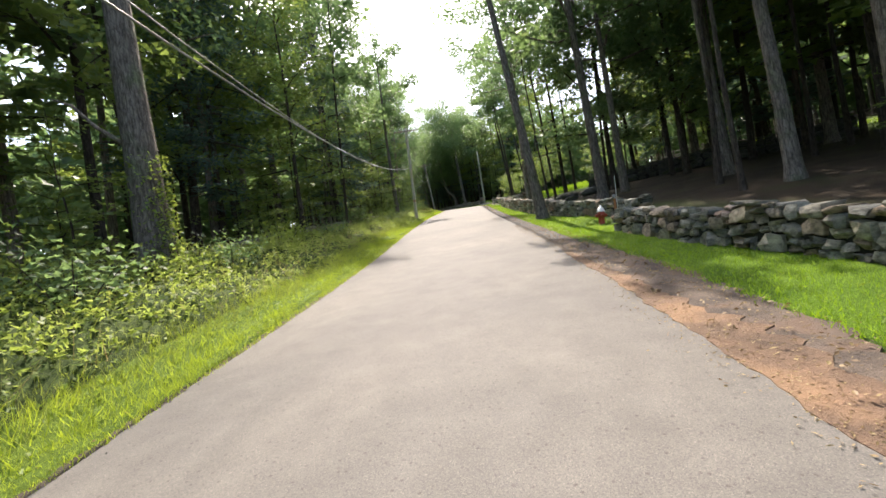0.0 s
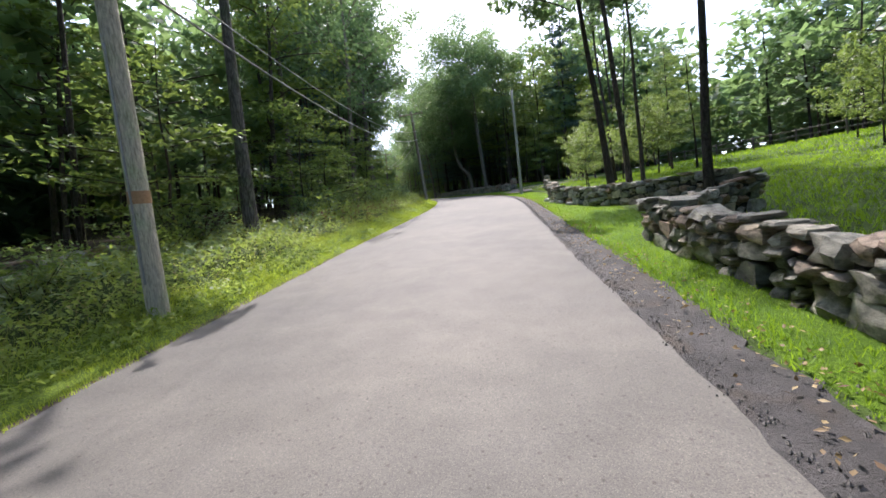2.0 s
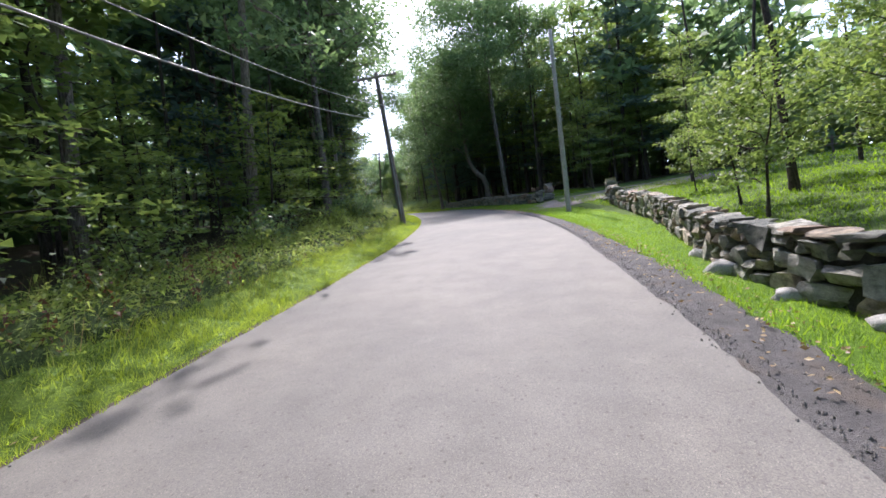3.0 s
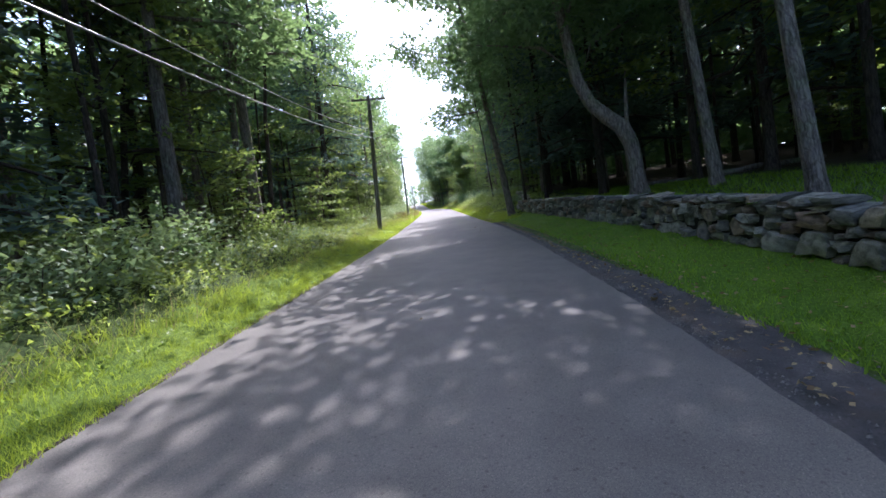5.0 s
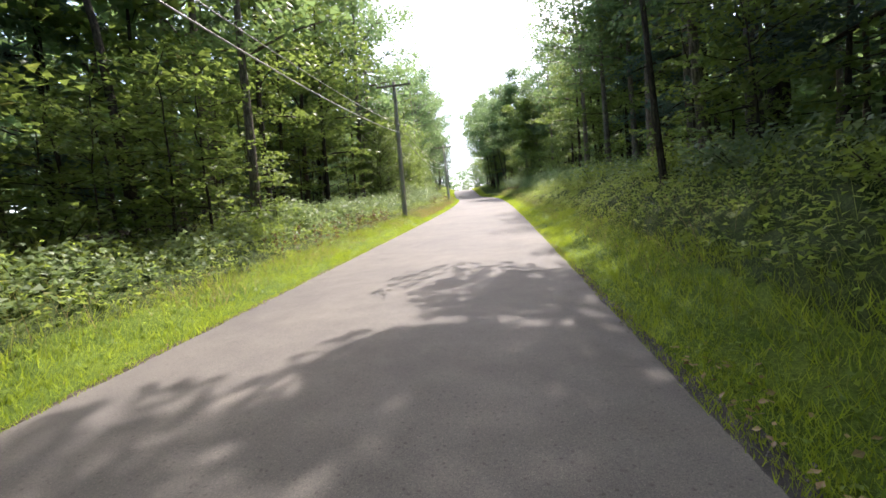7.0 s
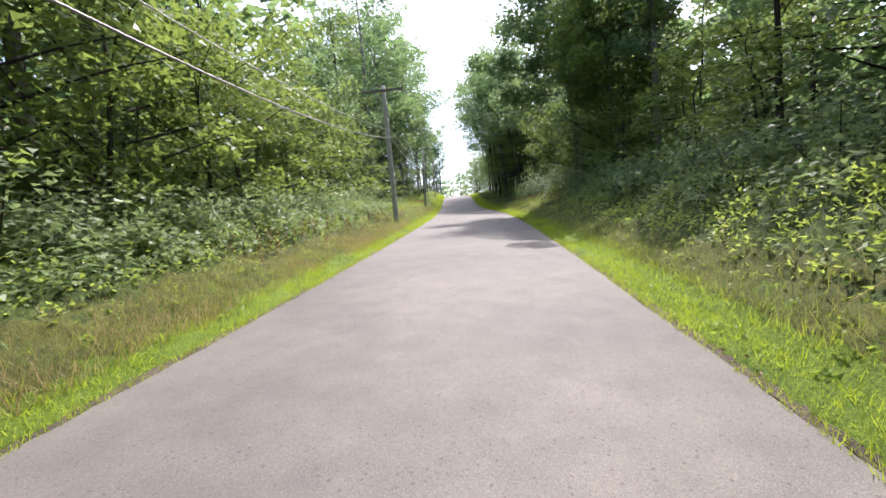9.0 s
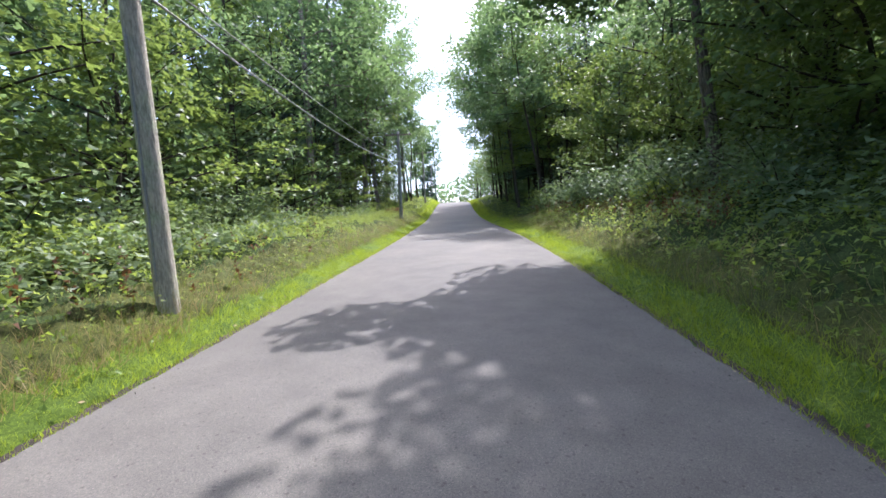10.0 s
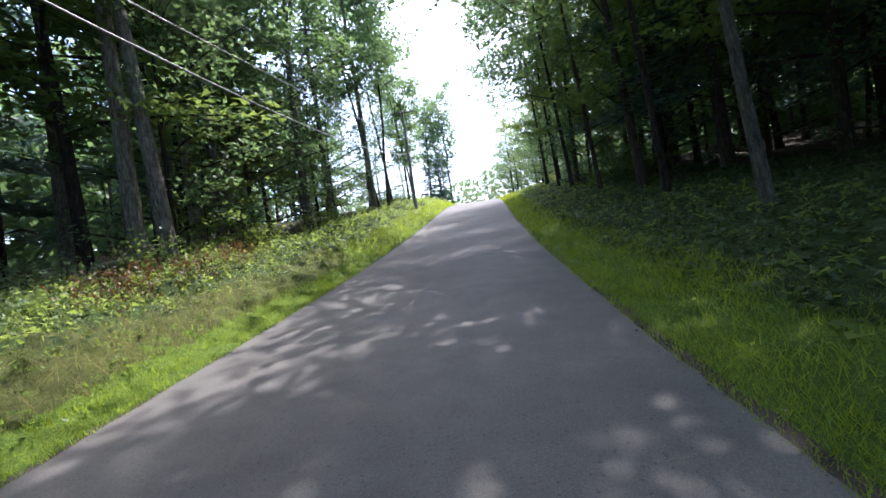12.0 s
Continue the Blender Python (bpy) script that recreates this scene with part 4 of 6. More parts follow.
def free(s, d, gap):
    if any((s - a) ** 2 + (d - b) ** 2 < gap * gap for a, b in taken):
        return False
    taken.append((s, d))
    return True


# stretches where the woods stand back and the road lies open: from, to, and across
OPEN_ROAD = ((2, 28, -3.8, 1.9), (38, 76, -3.8, 3.2), (112, 136, -3.8, -0.8), (136, 157, -3.8, 3.0), (169, 180, -3.8, 4.2), (194, 236, -6.0, -4.2))


def stands_back(kind, s, d, size):
    """Whether a tree is far enough from the open stretches, seen along the slant of the sun."""
    h, base, spread = FORMS[kind][4]
    off = radians(SUN_AZ - heading(s))
    slant = math.cos(radians(SUN_UP)) / math.sin(radians(SUN_UP))
    for k in range(6):
        z = size * h * (base + (1 - base) * k / 5) + 0.8
        a, b, r = s - z * slant * math.cos(off), d + z * slant * math.sin(off), size * spread * 0.95
        if any(s0 - r < a < s1 + r and d0 - r < b < d1 + r for s0, s1, d0, d1 in OPEN_ROAD):
            return False
    return True


def scatter_woods():
    for side, s0, s1, d0, d1, density, mix in WOODS:
        kinds = [k for k, w in mix for _ in range(w)]
        want = abs(d1 - d0) * (s1 - s0) * density / 100
        done = tries = 0
        while done < want and tries < want * 12:
            tries += 1
            s, d = place_rng.uniform(s0, s1), d0 + (d1 - d0) * place_rng.random() ** 1.25
            if not free(s, d, 1.35):
                continue
            kind, size = place_rng.choice(kinds), place_rng.uniform(0.82, 1.15)
            if not stands_back(kind, s, d, size):
                taken.pop()
                continue
            if abs(d) > 13.5 and kind + "_far" in FORMS:
                kind += "_far"
            plant(kind, s, d, size, lean=place_rng.gauss(0, 2), lean_to=place_rng.uniform(0, 360), girth=place_rng.uniform(0.85, 1.15))
            done += 1
    # second belt, deeper in the woods
    for s0, s1, d0, d1, count in ((-15, 240, -18, -34, 85), (-15, 16, 26, 38, 12), (14, 82, 36, 52, 50), (78, 240, 17, 32, 60), (240, 300, -24, -40, 12), (240, 300, 20, 36, 14)):
        for _ in range(count):
            s, d = place_rng.uniform(s0, s1), place_rng.uniform(d0, d1)
            if free(s, d, 1.6):
                plant("back", s, d, place_rng.uniform(0.85, 1.2), girth=place_rng.uniform(0.9, 1.3))
    # understory
    for s0, s1, d0, d1, count in ((-6, 14, -10.6, -14, 9), (14, 70, -8.2, -13, 31), (70, 128, -7.6, -13, 46), (128, 156, -10, -15, 12), (156, 200, -9.0, -13, 30), (200, 240, -9.5, -14, 10),
                                  (-6, 17, 9, 20, 8), (113, 152, 6, 12, 18), (152, 190, 6.4, 10, 18), (212, 236, 9, 13, 8), (82, 112, 12, 20, 8)):
        for _ in range(count):
            s, d = place_rng.uniform(s0, s1), place_rng.uniform(d0, d1)
            if free(s, d, 0.7):
                plant("young", s, d, place_rng.uniform(0.55, 1.25), girth=place_rng.uniform(0.9, 1.2))
    for s, d, k in ((58.6, 6.0, 0.74), (61.2, 6.9, 0.7), (59.5, 9.8, 0.9), (61.0, 11.5, 0.85), (63.5, 10.2, 0.7), (66.5, 8.6, 0.55), (50, 15, 0.8), (40, 17, 0.9), (35, 20, 0.8), (57, 20, 0.8), (70, 14, 0.8)):
        plant("sapling", s, d, k)
    # the tall round crowns at the left of the far gap, and the thin trees against the sky
    for s, d, k in ((203, -10.0, 1.12), (209, -12.5, 1.2), (214, -9.6, 1.05), (219, -10.2, 1.0)):
        plant("oak", s, d, k)
    for s, d, k in ((260, -4.9, 1.3), (257, -8.0, 1.1), (263, -6.6, 1.25), (240, -8.2, 1.0), (233, -7.4, 0.9)):
        plant("bare", s, d, k)
    plant("spruce", 254, -6.0, 1.5)
    plant("spruce", 256, -8.0, 1.3)
    for s, d, k in ((157, -9.4, 1.0), (160, -10.2, 1.2), (163.8, -9.8, 0.9), (167, -10.4, 1.2), (170.5, -10.0, 1.0), (154, -10.2, 1.2), (168.5, 7.4, 0.9), (171.5, 7.8, 0.8), (175.0, 7.6, 0.8), (178.5, 8.2, 0.85), (148, -9.6, 1.0), (151, -10.6, 1.25)):
        plant("vine", s, d, k)
    for s, d, k in ((205, -10.4, 0.9), (211, -11, 1.0), (216, -9.8, 0.8), (222, -11, 1.0), (228, -10, 0.9), (234, -10.6, 0.8), (199, 12.6, 0.8), (204, 12.2, 0.9), (210, 11.6, 0.8), (216, 10.2, 0.9), (222, 7.6, 0.9), (228, 8.0, 0.9), (234, 7.4, 0.9), (239, 6.6, 0.8)):
        plant("edge", s, d, k)
    for s, d, k in ((78.4, 9.6, 0.42), (79.6, 12.2, 0.5), (81.2, 10.4, 0.45), (80.5, 15.5, 0.55), (78.8, 18.0, 0.5), (83.0, 14.0, 0.5)):
        plant("maple", s, d, k)
    for s, d, k in ((122, 9.6, 1.0), (128, 10.0, 1.0), (134, 10.6, 1.0), (117.5, 8.8, 0.95), (140, 11, 1.0), (112, 9.5, 1.0)):
        plant("pine", s, d, k)
    for k_, s, d, k in (("oak", 165.5, 8.4, 0.8), ("maple", 158.5, 9.2, 0.8), ("maple", 153, 9.4, 0.8), ("maple", 147, 9.6, 0.8), ("maple", 4, -11.4, 1.1), ("maple", 7.5, -13.8, 1.15), ("maple", 13, -12.8, 1.1), ("oak", 17, -14.2, 1.0), ("maple", 21, -13.0, 1.1)):
        plant(k_, s, d, k)
    for k_, s, d, k in (("maple", 131.5, -10.8, 1.0), ("maple", 139.5, -11, 1.0), ("vine", 181, 7.0, 1.0), ("vine", 184, 7.5, 1.15), ("edge", 182.5, 9.0, 0.9), ("oak", 13, 9.4, 1.0), ("oak", 24, 8.8, 0.95), ("maple", 8, 12.5, 0.8)):
        plant(k_, s, d, k)
    for k_, s, d, k in (("oak", 146, 7.6, 0.85), ("oak", 140.5, 7.7, 0.85), ("oak", 134.5, 8.2, 0.85), ("maple", 151, 8.2, 0.85), ("maple", 137.5, 9.6, 0.85), ("maple", 143, 9.8, 0.85)):
        plant(k_, s, d, k)
    for s, d, k in ((13.8, 8.4, 0.9), (16.4, 9.3, 1.0), (11.4, 11.2, 1.0), (18.6, 10.6, 0.95), (12.6, 14.4, 1.05)):
        plant("slim", s, d, k, lean=place_rng.gauss(0, 1.5), lean_to=90)
    plant("slim", 25.5, -7.8, 0.9, lean=4, lean_to=-90)


scatter_woods()

# ---- far woods that close the view behind the trees ----
def far_woods():
    rng = np.random.default_rng(5)
    bag = Bag()
    for s0, s1, d0, d1, top, count in ((-20, 245, -32, -44, 19, 19000), (-20, 30, 34, 48, 19, 6000), (10, 90, 50, 66, 25, 16000), (80, 245, 28, 42, 19, 17000), (238, 300, -40, -60, 10, 2500), (238, 300, 20, 40, 12, 3500)):
        s, d = rng.uniform(s0, s1, count), d0 + (d1 - d0) * rng.uniform(0, 1, count)
        lump = 0.72 + 0.28 * np.sin(s * 0.45) * np.sin(d * 0.6 + s * 0.21)
        p = places(s, d)
        p[:, 2] += top * lump * rng.uniform(0.02, 1.0, count) ** 1.25
        bag.add(*leaflets(p, 1.6, 1.3, rng, 0.6))
    # the canopy of the woods farther off
    for s0, s1, d0, d1, count in ((-20, 300, -44, -120, 15000), (-20, 10, 46, 120, 1600), (10, 90, 64, 120, 3000), (90, 300, 42, 120, 9500)):
        s, d = rng.uniform(s0, s1, count), d0 + (d1 - d0) * rng.uniform(0, 1, count)
        p = places(s, d)
        p[:, 2] += (13 + 4 * np.sin(s * 0.31) * np.sin(d * 0.27)) * rng.uniform(0.45, 1.0, count) ** 0.5
        bag.add(*leaflets(p, 3.4, 2.8, rng, 0.4))
    # woods behind the start of the way
    n = 3500
    p = places(rng.uniform(-46, -28, n), rng.uniform(-40, 40, n))
    p[:, 2] += rng.uniform(0, 18, n)
    bag.add(*blades(p, 1.7, 1.25, rng, 0.6, 0.2))
    # woods beyond the crest
    n = 2600
    d = rng.uniform(-45, 45, n)
    p = places(np.full(n, 320.0) + rng.uniform(0, 20, n), d)
    p[:, 2] += (5 + 0.25 * np.abs(d + 4)) * rng.uniform(0, 1, n)
    bag.add(*blades(p, 1.7, 1.25, rng, 0.6, 0.2))
    tagged(new("far_woods", bag.mesh("far_woods", LEAF_OAK)), "dense green woodland closing the view behind the trees", "woods", kind="stuff")


far_woods()


# ---- stone walls ----
def stone_mesh(seed, mat, flat=False):
    """A rough, blunt-cornered field stone that fills a box of one metre."""
    rng = random.Random(seed)
    bm = bmesh.new()
    bmesh.ops.create_cube(bm, size=1.0)
    bmesh.ops.subdivide_edges(bm, edges=bm.edges[:], cuts=1, use_grid_fill=True)
    off = Vector((rng.uniform(0, 90), rng.uniform(0, 90), rng.uniform(0, 90)))
    for v in bm.verts:
        n = v.co.normalized()
        v.co = v.co.lerp(n * 0.6, 0.2 if flat else rng.uniform(0.3, 0.62))
        v.co += n * (0.3 * noise.noise(n * 1.5 + off) + 0.1 * noise.noise(n * 4.1 + off)) + Vector([rng.uniform(-0.07, 0.07) for _ in range(3)])
    for c in range(3):
        lo, hi = min(v.co[c] for v in bm.verts), max(v.co[c] for v in bm.verts)
        for v in bm.verts:
            v.co[c] = (v.co[c] - lo) / (hi - lo) - 0.5
    bm.normal_update()
    for e in bm.edges:
        e.smooth = e.calc_face_angle(0) < 0.5
    return bm_mesh("stone", bm, mat, True)


STONES = [stone_mesh(k, STONE) for k in range(24)]
CAPS = [stone_mesh(k + 30, STONE, True) for k in range(6)]
DARK_STONES = [stone_mesh(k + 50, MOSSY_STONE) for k in range(6)]


def wall_line(points, step=0.05):
    p = [np.array([s, d, h], float) for s, d, h in points]
    out = []
    for a, b in zip(p[:-1], p[1:]):
        n = max(2, int(np.hypot(*(b - a)[:2]) / step))
        out += [a + (b - a) * k / n for k in range(n)]
    out.append(p[-1])
    return np.array(out)


def stone_wall(label, points, seed, thick=0.5, course=0.215, wide=(0.22, 0.52), name="stone_wall", ragged=0.07, lie=0.1, cap=0.0, kinds=None):
    """Dry-stone wall along points of (s, d, height): courses of single stones on a dark core, flat stones on top of some."""
    rng = random.Random(seed)
    ln = wall_line(points)
    xyz = places(ln[:, 0], ln[:, 1])
    run = np.concatenate([[0], np.cumsum(np.linalg.norm(np.diff(xyz[:, :2], axis=0), axis=1))])
    root = tagged(new(name), label, "stone wall", "stone walls")
    root.location = xyz[0]
    base = Matrix.Translation(-Vector(xyz[0]))

    def lay(m, low, w, h, deep, pool, lie):
        i = min(len(xyz) - 2, int(np.searchsorted(run, m)))
        t = xyz[min(i + 4, len(xyz) - 1)] - xyz[max(i - 4, 0)]
        x, y, z = (np.interp(m, run, xyz[:, c]) for c in range(3))
        turn = Matrix.Rotation(math.atan2(t[1], t[0]) + rng.gauss(0, 0.1), 4, "Z") @ Matrix.Rotation(-math.atan2(t[2], np.hypot(t[0], t[1])), 4, "Y") @ Matrix.Rotation(rng.gauss(0, 0.08), 4, "X") @ Matrix.Rotation(rng.gauss(0, lie), 4, "Y")
        ob = new("stone", rng.choice(pool))
        ob.parent = root
        out = rng.uniform(-0.04, 0.04)
        spin = Matrix.Rotation(rng.choice((0, 0.5, 1, 1.5)) * math.pi, 4, "X") if pool is not CAPS else Matrix()
        ob.matrix_basis = base @ Matrix.Translation((x, y, z + low + h * 0.5 - 0.03)) @ turn @ Matrix.Translation((0, out, 0)) @ Matrix.Diagonal((w, deep, h, 1)) @ spin @ Matrix.Rotation(rng.choice((0, math.pi)), 4, "Z")

    # fill the face from below: the next stone always goes where the wall is lowest
    top = 0.09 if cap else 0.0
    cell = 0.04
    sky = np.zeros(int(run[-1] / cell) + 1)
    goal = np.interp(np.arange(len(sky)) * cell, run, ln[:, 2]) - top
    wish = goal + np.array([rng.uniform(-ragged, ragged) for _ in sky])
    for _ in range(4000):
        short = wish - sky
        open_ = np.where(short > 0.07, sky, 99.0)
        i = int(np.argmin(open_))
        if open_[i] > 90:
            break
        low = sky[i]
        a = i
        while a > 0 and sky[a - 1] < low + 0.05:
            a -= 1
        b = i
        while b < len(sky) - 1 and sky[b + 1] < low + 0.05:
            b += 1
        gap = (b - a + 1) * cell
        big = 1.3 if low < 0.05 else 1.0
        w = min(wide[0] + (wide[1] - wide[0]) * rng.random() ** 1.5, wide[1]) * big
        if gap < w * 1.35:
            w = gap
        if w < 0.1:
            sky[a:b + 1] = min(sky[max(a - 1, 0)], sky[min(b + 1, len(sky) - 1)]) if 0 < a and b < len(sky) - 1 else low + 0.06
            sky[a:b + 1] = np.maximum(sky[a:b + 1], low + 0.03)
            continue
        n_ = max(1, int(round(w / cell)))
        a = min(a, len(sky) - 1) if rng.random() < 0.5 else max(a, b - n_ + 1)
        b = min(len(sky) - 1, a + n_ - 1)
        h = min(max(w * rng.uniform(0.5, 0.95), course * 0.6), course * rng.uniform(1.2, 1.9) * big)
        h = min(h, max(0.09, float(short[a:b + 1].mean()) + 0.04))
        base_ = float(sky[a:b + 1].mean())
        lay(min(run[-1], (a + b + 1) / 2 * cell), base_ - 0.015, w * 1.05, h * 1.07, thick * rng.uniform(0.88, 1.16), kinds or STONES, lie)
        sky[a:b + 1] = base_ + h * 0.97
    if cap:
        u = 0.0
        while u < run[-1]:
            w = rng.uniform(0.3, 0.7)
            m = min(run[-1], u + w / 2)
            if rng.random() < cap:
                lay(m, np.interp(m, run, ln[:, 2]) - top + 0.02, w, rng.uniform(0.09, 0.14), thick * rng.uniform(1.0, 1.25), CAPS, 0.03)
            u += w * 0.98
    # thin dark core behind the stones, visible only through the gaps
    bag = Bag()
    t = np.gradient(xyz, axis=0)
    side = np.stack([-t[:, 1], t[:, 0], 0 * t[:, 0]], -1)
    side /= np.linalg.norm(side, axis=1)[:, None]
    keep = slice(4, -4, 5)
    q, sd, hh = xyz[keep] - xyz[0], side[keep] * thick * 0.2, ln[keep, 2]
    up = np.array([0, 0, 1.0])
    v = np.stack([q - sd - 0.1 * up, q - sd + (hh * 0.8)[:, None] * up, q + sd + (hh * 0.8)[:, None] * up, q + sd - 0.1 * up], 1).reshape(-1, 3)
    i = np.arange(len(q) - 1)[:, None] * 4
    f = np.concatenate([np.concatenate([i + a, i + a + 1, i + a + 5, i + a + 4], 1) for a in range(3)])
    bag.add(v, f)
    part("core", bag.mesh("core", WALL_CORE), root, "dark core sheet inside the wall")
    return root


WALL_CORE = surface("wall_core_dark", (0.02, 0.019, 0.017), (0.05, 0.047, 0.042), 6, 40)


# ---- poles, cables ----
def utility_pole(s, d, tall, label, arm_at=None, wood=None, lean=0.0, fore=0.0, low=(4.6, 5.2), r=0.15, mark=False):
    root = tagged(new("utility_pole"), label, "utility pole", "utility poles along the road")
    bm = bmesh.new()
    rings = 14
    v, f = tube([(0, 0, -0.5 + (tall + 0.5) * k / 8) for k in range(9)], [r * (1 - 0.036 * k) for k in range(9)], rings)
    me = mesh_of("pole", np.concatenate([v, [[0, 0, tall + 0.02]]]), [f, [[len(v) - rings + k, len(v) - rings + (k + 1) % rings, len(v)] for k in range(rings)]], wood or POLE_WOOD, True)
    bm.free()
    part("pole", me, root)
    if arm_at:
        bm = bmesh.new()
        bmesh.ops.create_cube(bm, size=1.0, matrix=Matrix.Translation((0, -0.17, arm_at)) @ Matrix.Diagonal((2.1, 0.09, 0.115, 1)))
        bmesh.ops.bevel(bm, geom=bm.edges[:], offset=0.012, segments=1, affect="EDGES")
        beam = part("crossarm", bm_mesh("crossarm", bm, POLE_DARK), root, "dark wooden crossarm")
        for x in (-0.55, 0.55):
            b = Vector((x, -0.22, arm_at - 0.03)), Vector((0, -0.16, arm_at - 0.62))
            part("brace", mesh_of("brace", *(lambda q: (q[0], [q[1]]))(tube([b[0], (b[0] + b[1]) / 2, b[1]], [0.014] * 3, 5)), PORCELAIN), beam)
        for x in (-0.95, -0.45, 0.95):
            v, f = tube([(x, -0.17, arm_at + h) for h in (0.05, 0.09, 0.12, 0.16, 0.2)], [0.02, 0.045, 0.03, 0.05, 0.012], 8)
            part("insulator", mesh_of("insulator", v, [f], PORCELAIN, True), beam, "small grey insulator")
    for z in low:
        v, f = tube([(0.02, 0, z - 0.05), (0.13, 0, z - 0.03), (0.17, 0, z), (0.13, 0, z + 0.03), (0.02, 0, z + 0.05)], [0.02, 0.022, 0.022, 0.022, 0.02], 6)
        part("cable_bracket", mesh_of("cable_bracket", v, [f], PORCELAIN), root)
    if arm_at:
        v, f = tube([(0.0, -0.152, 0.6), (0.0, -0.148, 2.2), (0.0, -0.145, 3.9)], [0.016] * 3, 6)
        part("ground_wire_guard", mesh_of("ground_wire_guard", v, [f], PORCELAIN), root, "thin grey wire guard")
    if mark:
        v, f = tube([(0, 0, 1.75), (0, 0, 1.83), (0, 0, 1.93)], [r * 0.972, r * 0.972, r * 0.968], rings)
        part("paint_mark", mesh_of("paint_mark", v, [f], FADED_PAINT, True), root, "faded orange painted mark")
    p = spot(s, d)
    h = radians(heading(s))
    root.matrix_basis = Matrix.Translation(p) @ Matrix.Rotation(radians(lean), 4, Vector((-math.sin(h), math.cos(h), 0))) @ Matrix.Rotation(radians(-fore), 4, Vector((math.cos(h), math.sin(h), 0))) @ Matrix.Rotation(h, 4, "Z")
    return root


# metres along and to the right, height, lean to the right and along the way in degrees, heights of the two cables, their sags up to the next pole
POLES = [(37.4, -4.76, 8.3, 2.35, -6.0, 4.85, 5.26, 0.98, 0.96), (69.7, -4.64, 8.15, -4.2, -0.1, 5.66, 6.41, 0.87, 0.93), (106.2, -5.08, 8.56, 2.3, -1.1, 5.91, 6.29, 0.69, 0.66),
         (137.0, -5.23, 8.26, -0.1, -0.2, 5.24, 5.72, 1.03, 0.85), (165.4, -4.88, 7.16, -1.8, -2.5, 4.54, 4.94, 0.56, 0.32), (194.3, -5.45, 7.37, 1.1, -1.5, 4.95, 5.36, 0.78, 0.31),
         (225.0, -5.44, 8.3, -0.2, 0.0, 4.75, 6.05, 0.5, 0.4), (254, -5.6, 8.2, 0.0, 0.0, 5.0, 5.7, 0.5, 0.4)]


def cable(name, label, points, sags, r):
    for a, b, sag in zip(points[:-1], points[1:], sags):
        n = 19
        k = np.linspace(0, 1, n)
        p = np.array(a)[None] * (1 - k)[:, None] + np.array(b)[None] * k[:, None]
        p[:, 2] -= sag * 4 * k * (1 - k)
        v, f = tube(p, [r] * n, 6)
        tagged(new(name, mesh_of(name, v, [f], CABLE, True)), label, "cable", "overhead cables")


def build_line():
    for k, (s, d, tall, lean, fore, low, high, _, _) in enumerate(POLES):
        dark = k in (1, 2)
        utility_pole(s, d, tall, "dark treated utility pole with a wooden crossarm in the verge" if dark else "weathered pale utility pole with a crossarm in the verge weeds", tall - 0.28,
                     POLE_DARK if dark else POLE_WOOD, lean=lean, fore=fore, low=(low, high), mark=k == 0)
    utility_pole(68.7, 3.7, 9.1, "tall pale bare utility pole on the lawn verge", None, POLE_WOOD, r=0.13)

    def on_pole(k, up, aside):
        s, d, _, lean, fore = POLES[k][:5]
        h = line(s)[3]
        right, ahead = Vector((math.cos(h), math.sin(h), 0)), Vector((-math.sin(h), math.cos(h), 0))
        return tuple(spot(s, d) + Vector((0, 0, up)) + right * (up * math.tan(radians(lean)) + aside) + ahead * up * math.tan(radians(fore)))
    first, behind = at(-9.7, -3.65), at(-40, -4.6)
    for name, label, col, z0, sag0, r in (("telephone_cable", "thick telephone cable strung between the poles", 5, 7.0, 2.06, 0.02), ("upper_cable", "service cable just above the telephone cable", 6, 8.1, 2.83, 0.013)):
        pts = [tuple(behind + Vector((0, 0, z0 + 0.3))), tuple(first + Vector((0, 0, z0)))] + [on_pole(k, row[col], 0.14) for k, row in enumerate(POLES)]
        cable(name, label, pts, [0.6, sag0] + [row[col + 2] for row in POLES], r)
    for x in (-0.95, 0.95):
        pts = [tuple(behind + Vector((0, 0, 9.0))), tuple(first + Vector((x, 0, 9.0)))] + [on_pole(k, row[2] - 0.08, x) for k, row in enumerate(POLES)]
        cable("power_line", "thin bare power line on the crossarm end", pts, [0.3, 0.8] + [0.4] * 8, 0.006)


build_line()


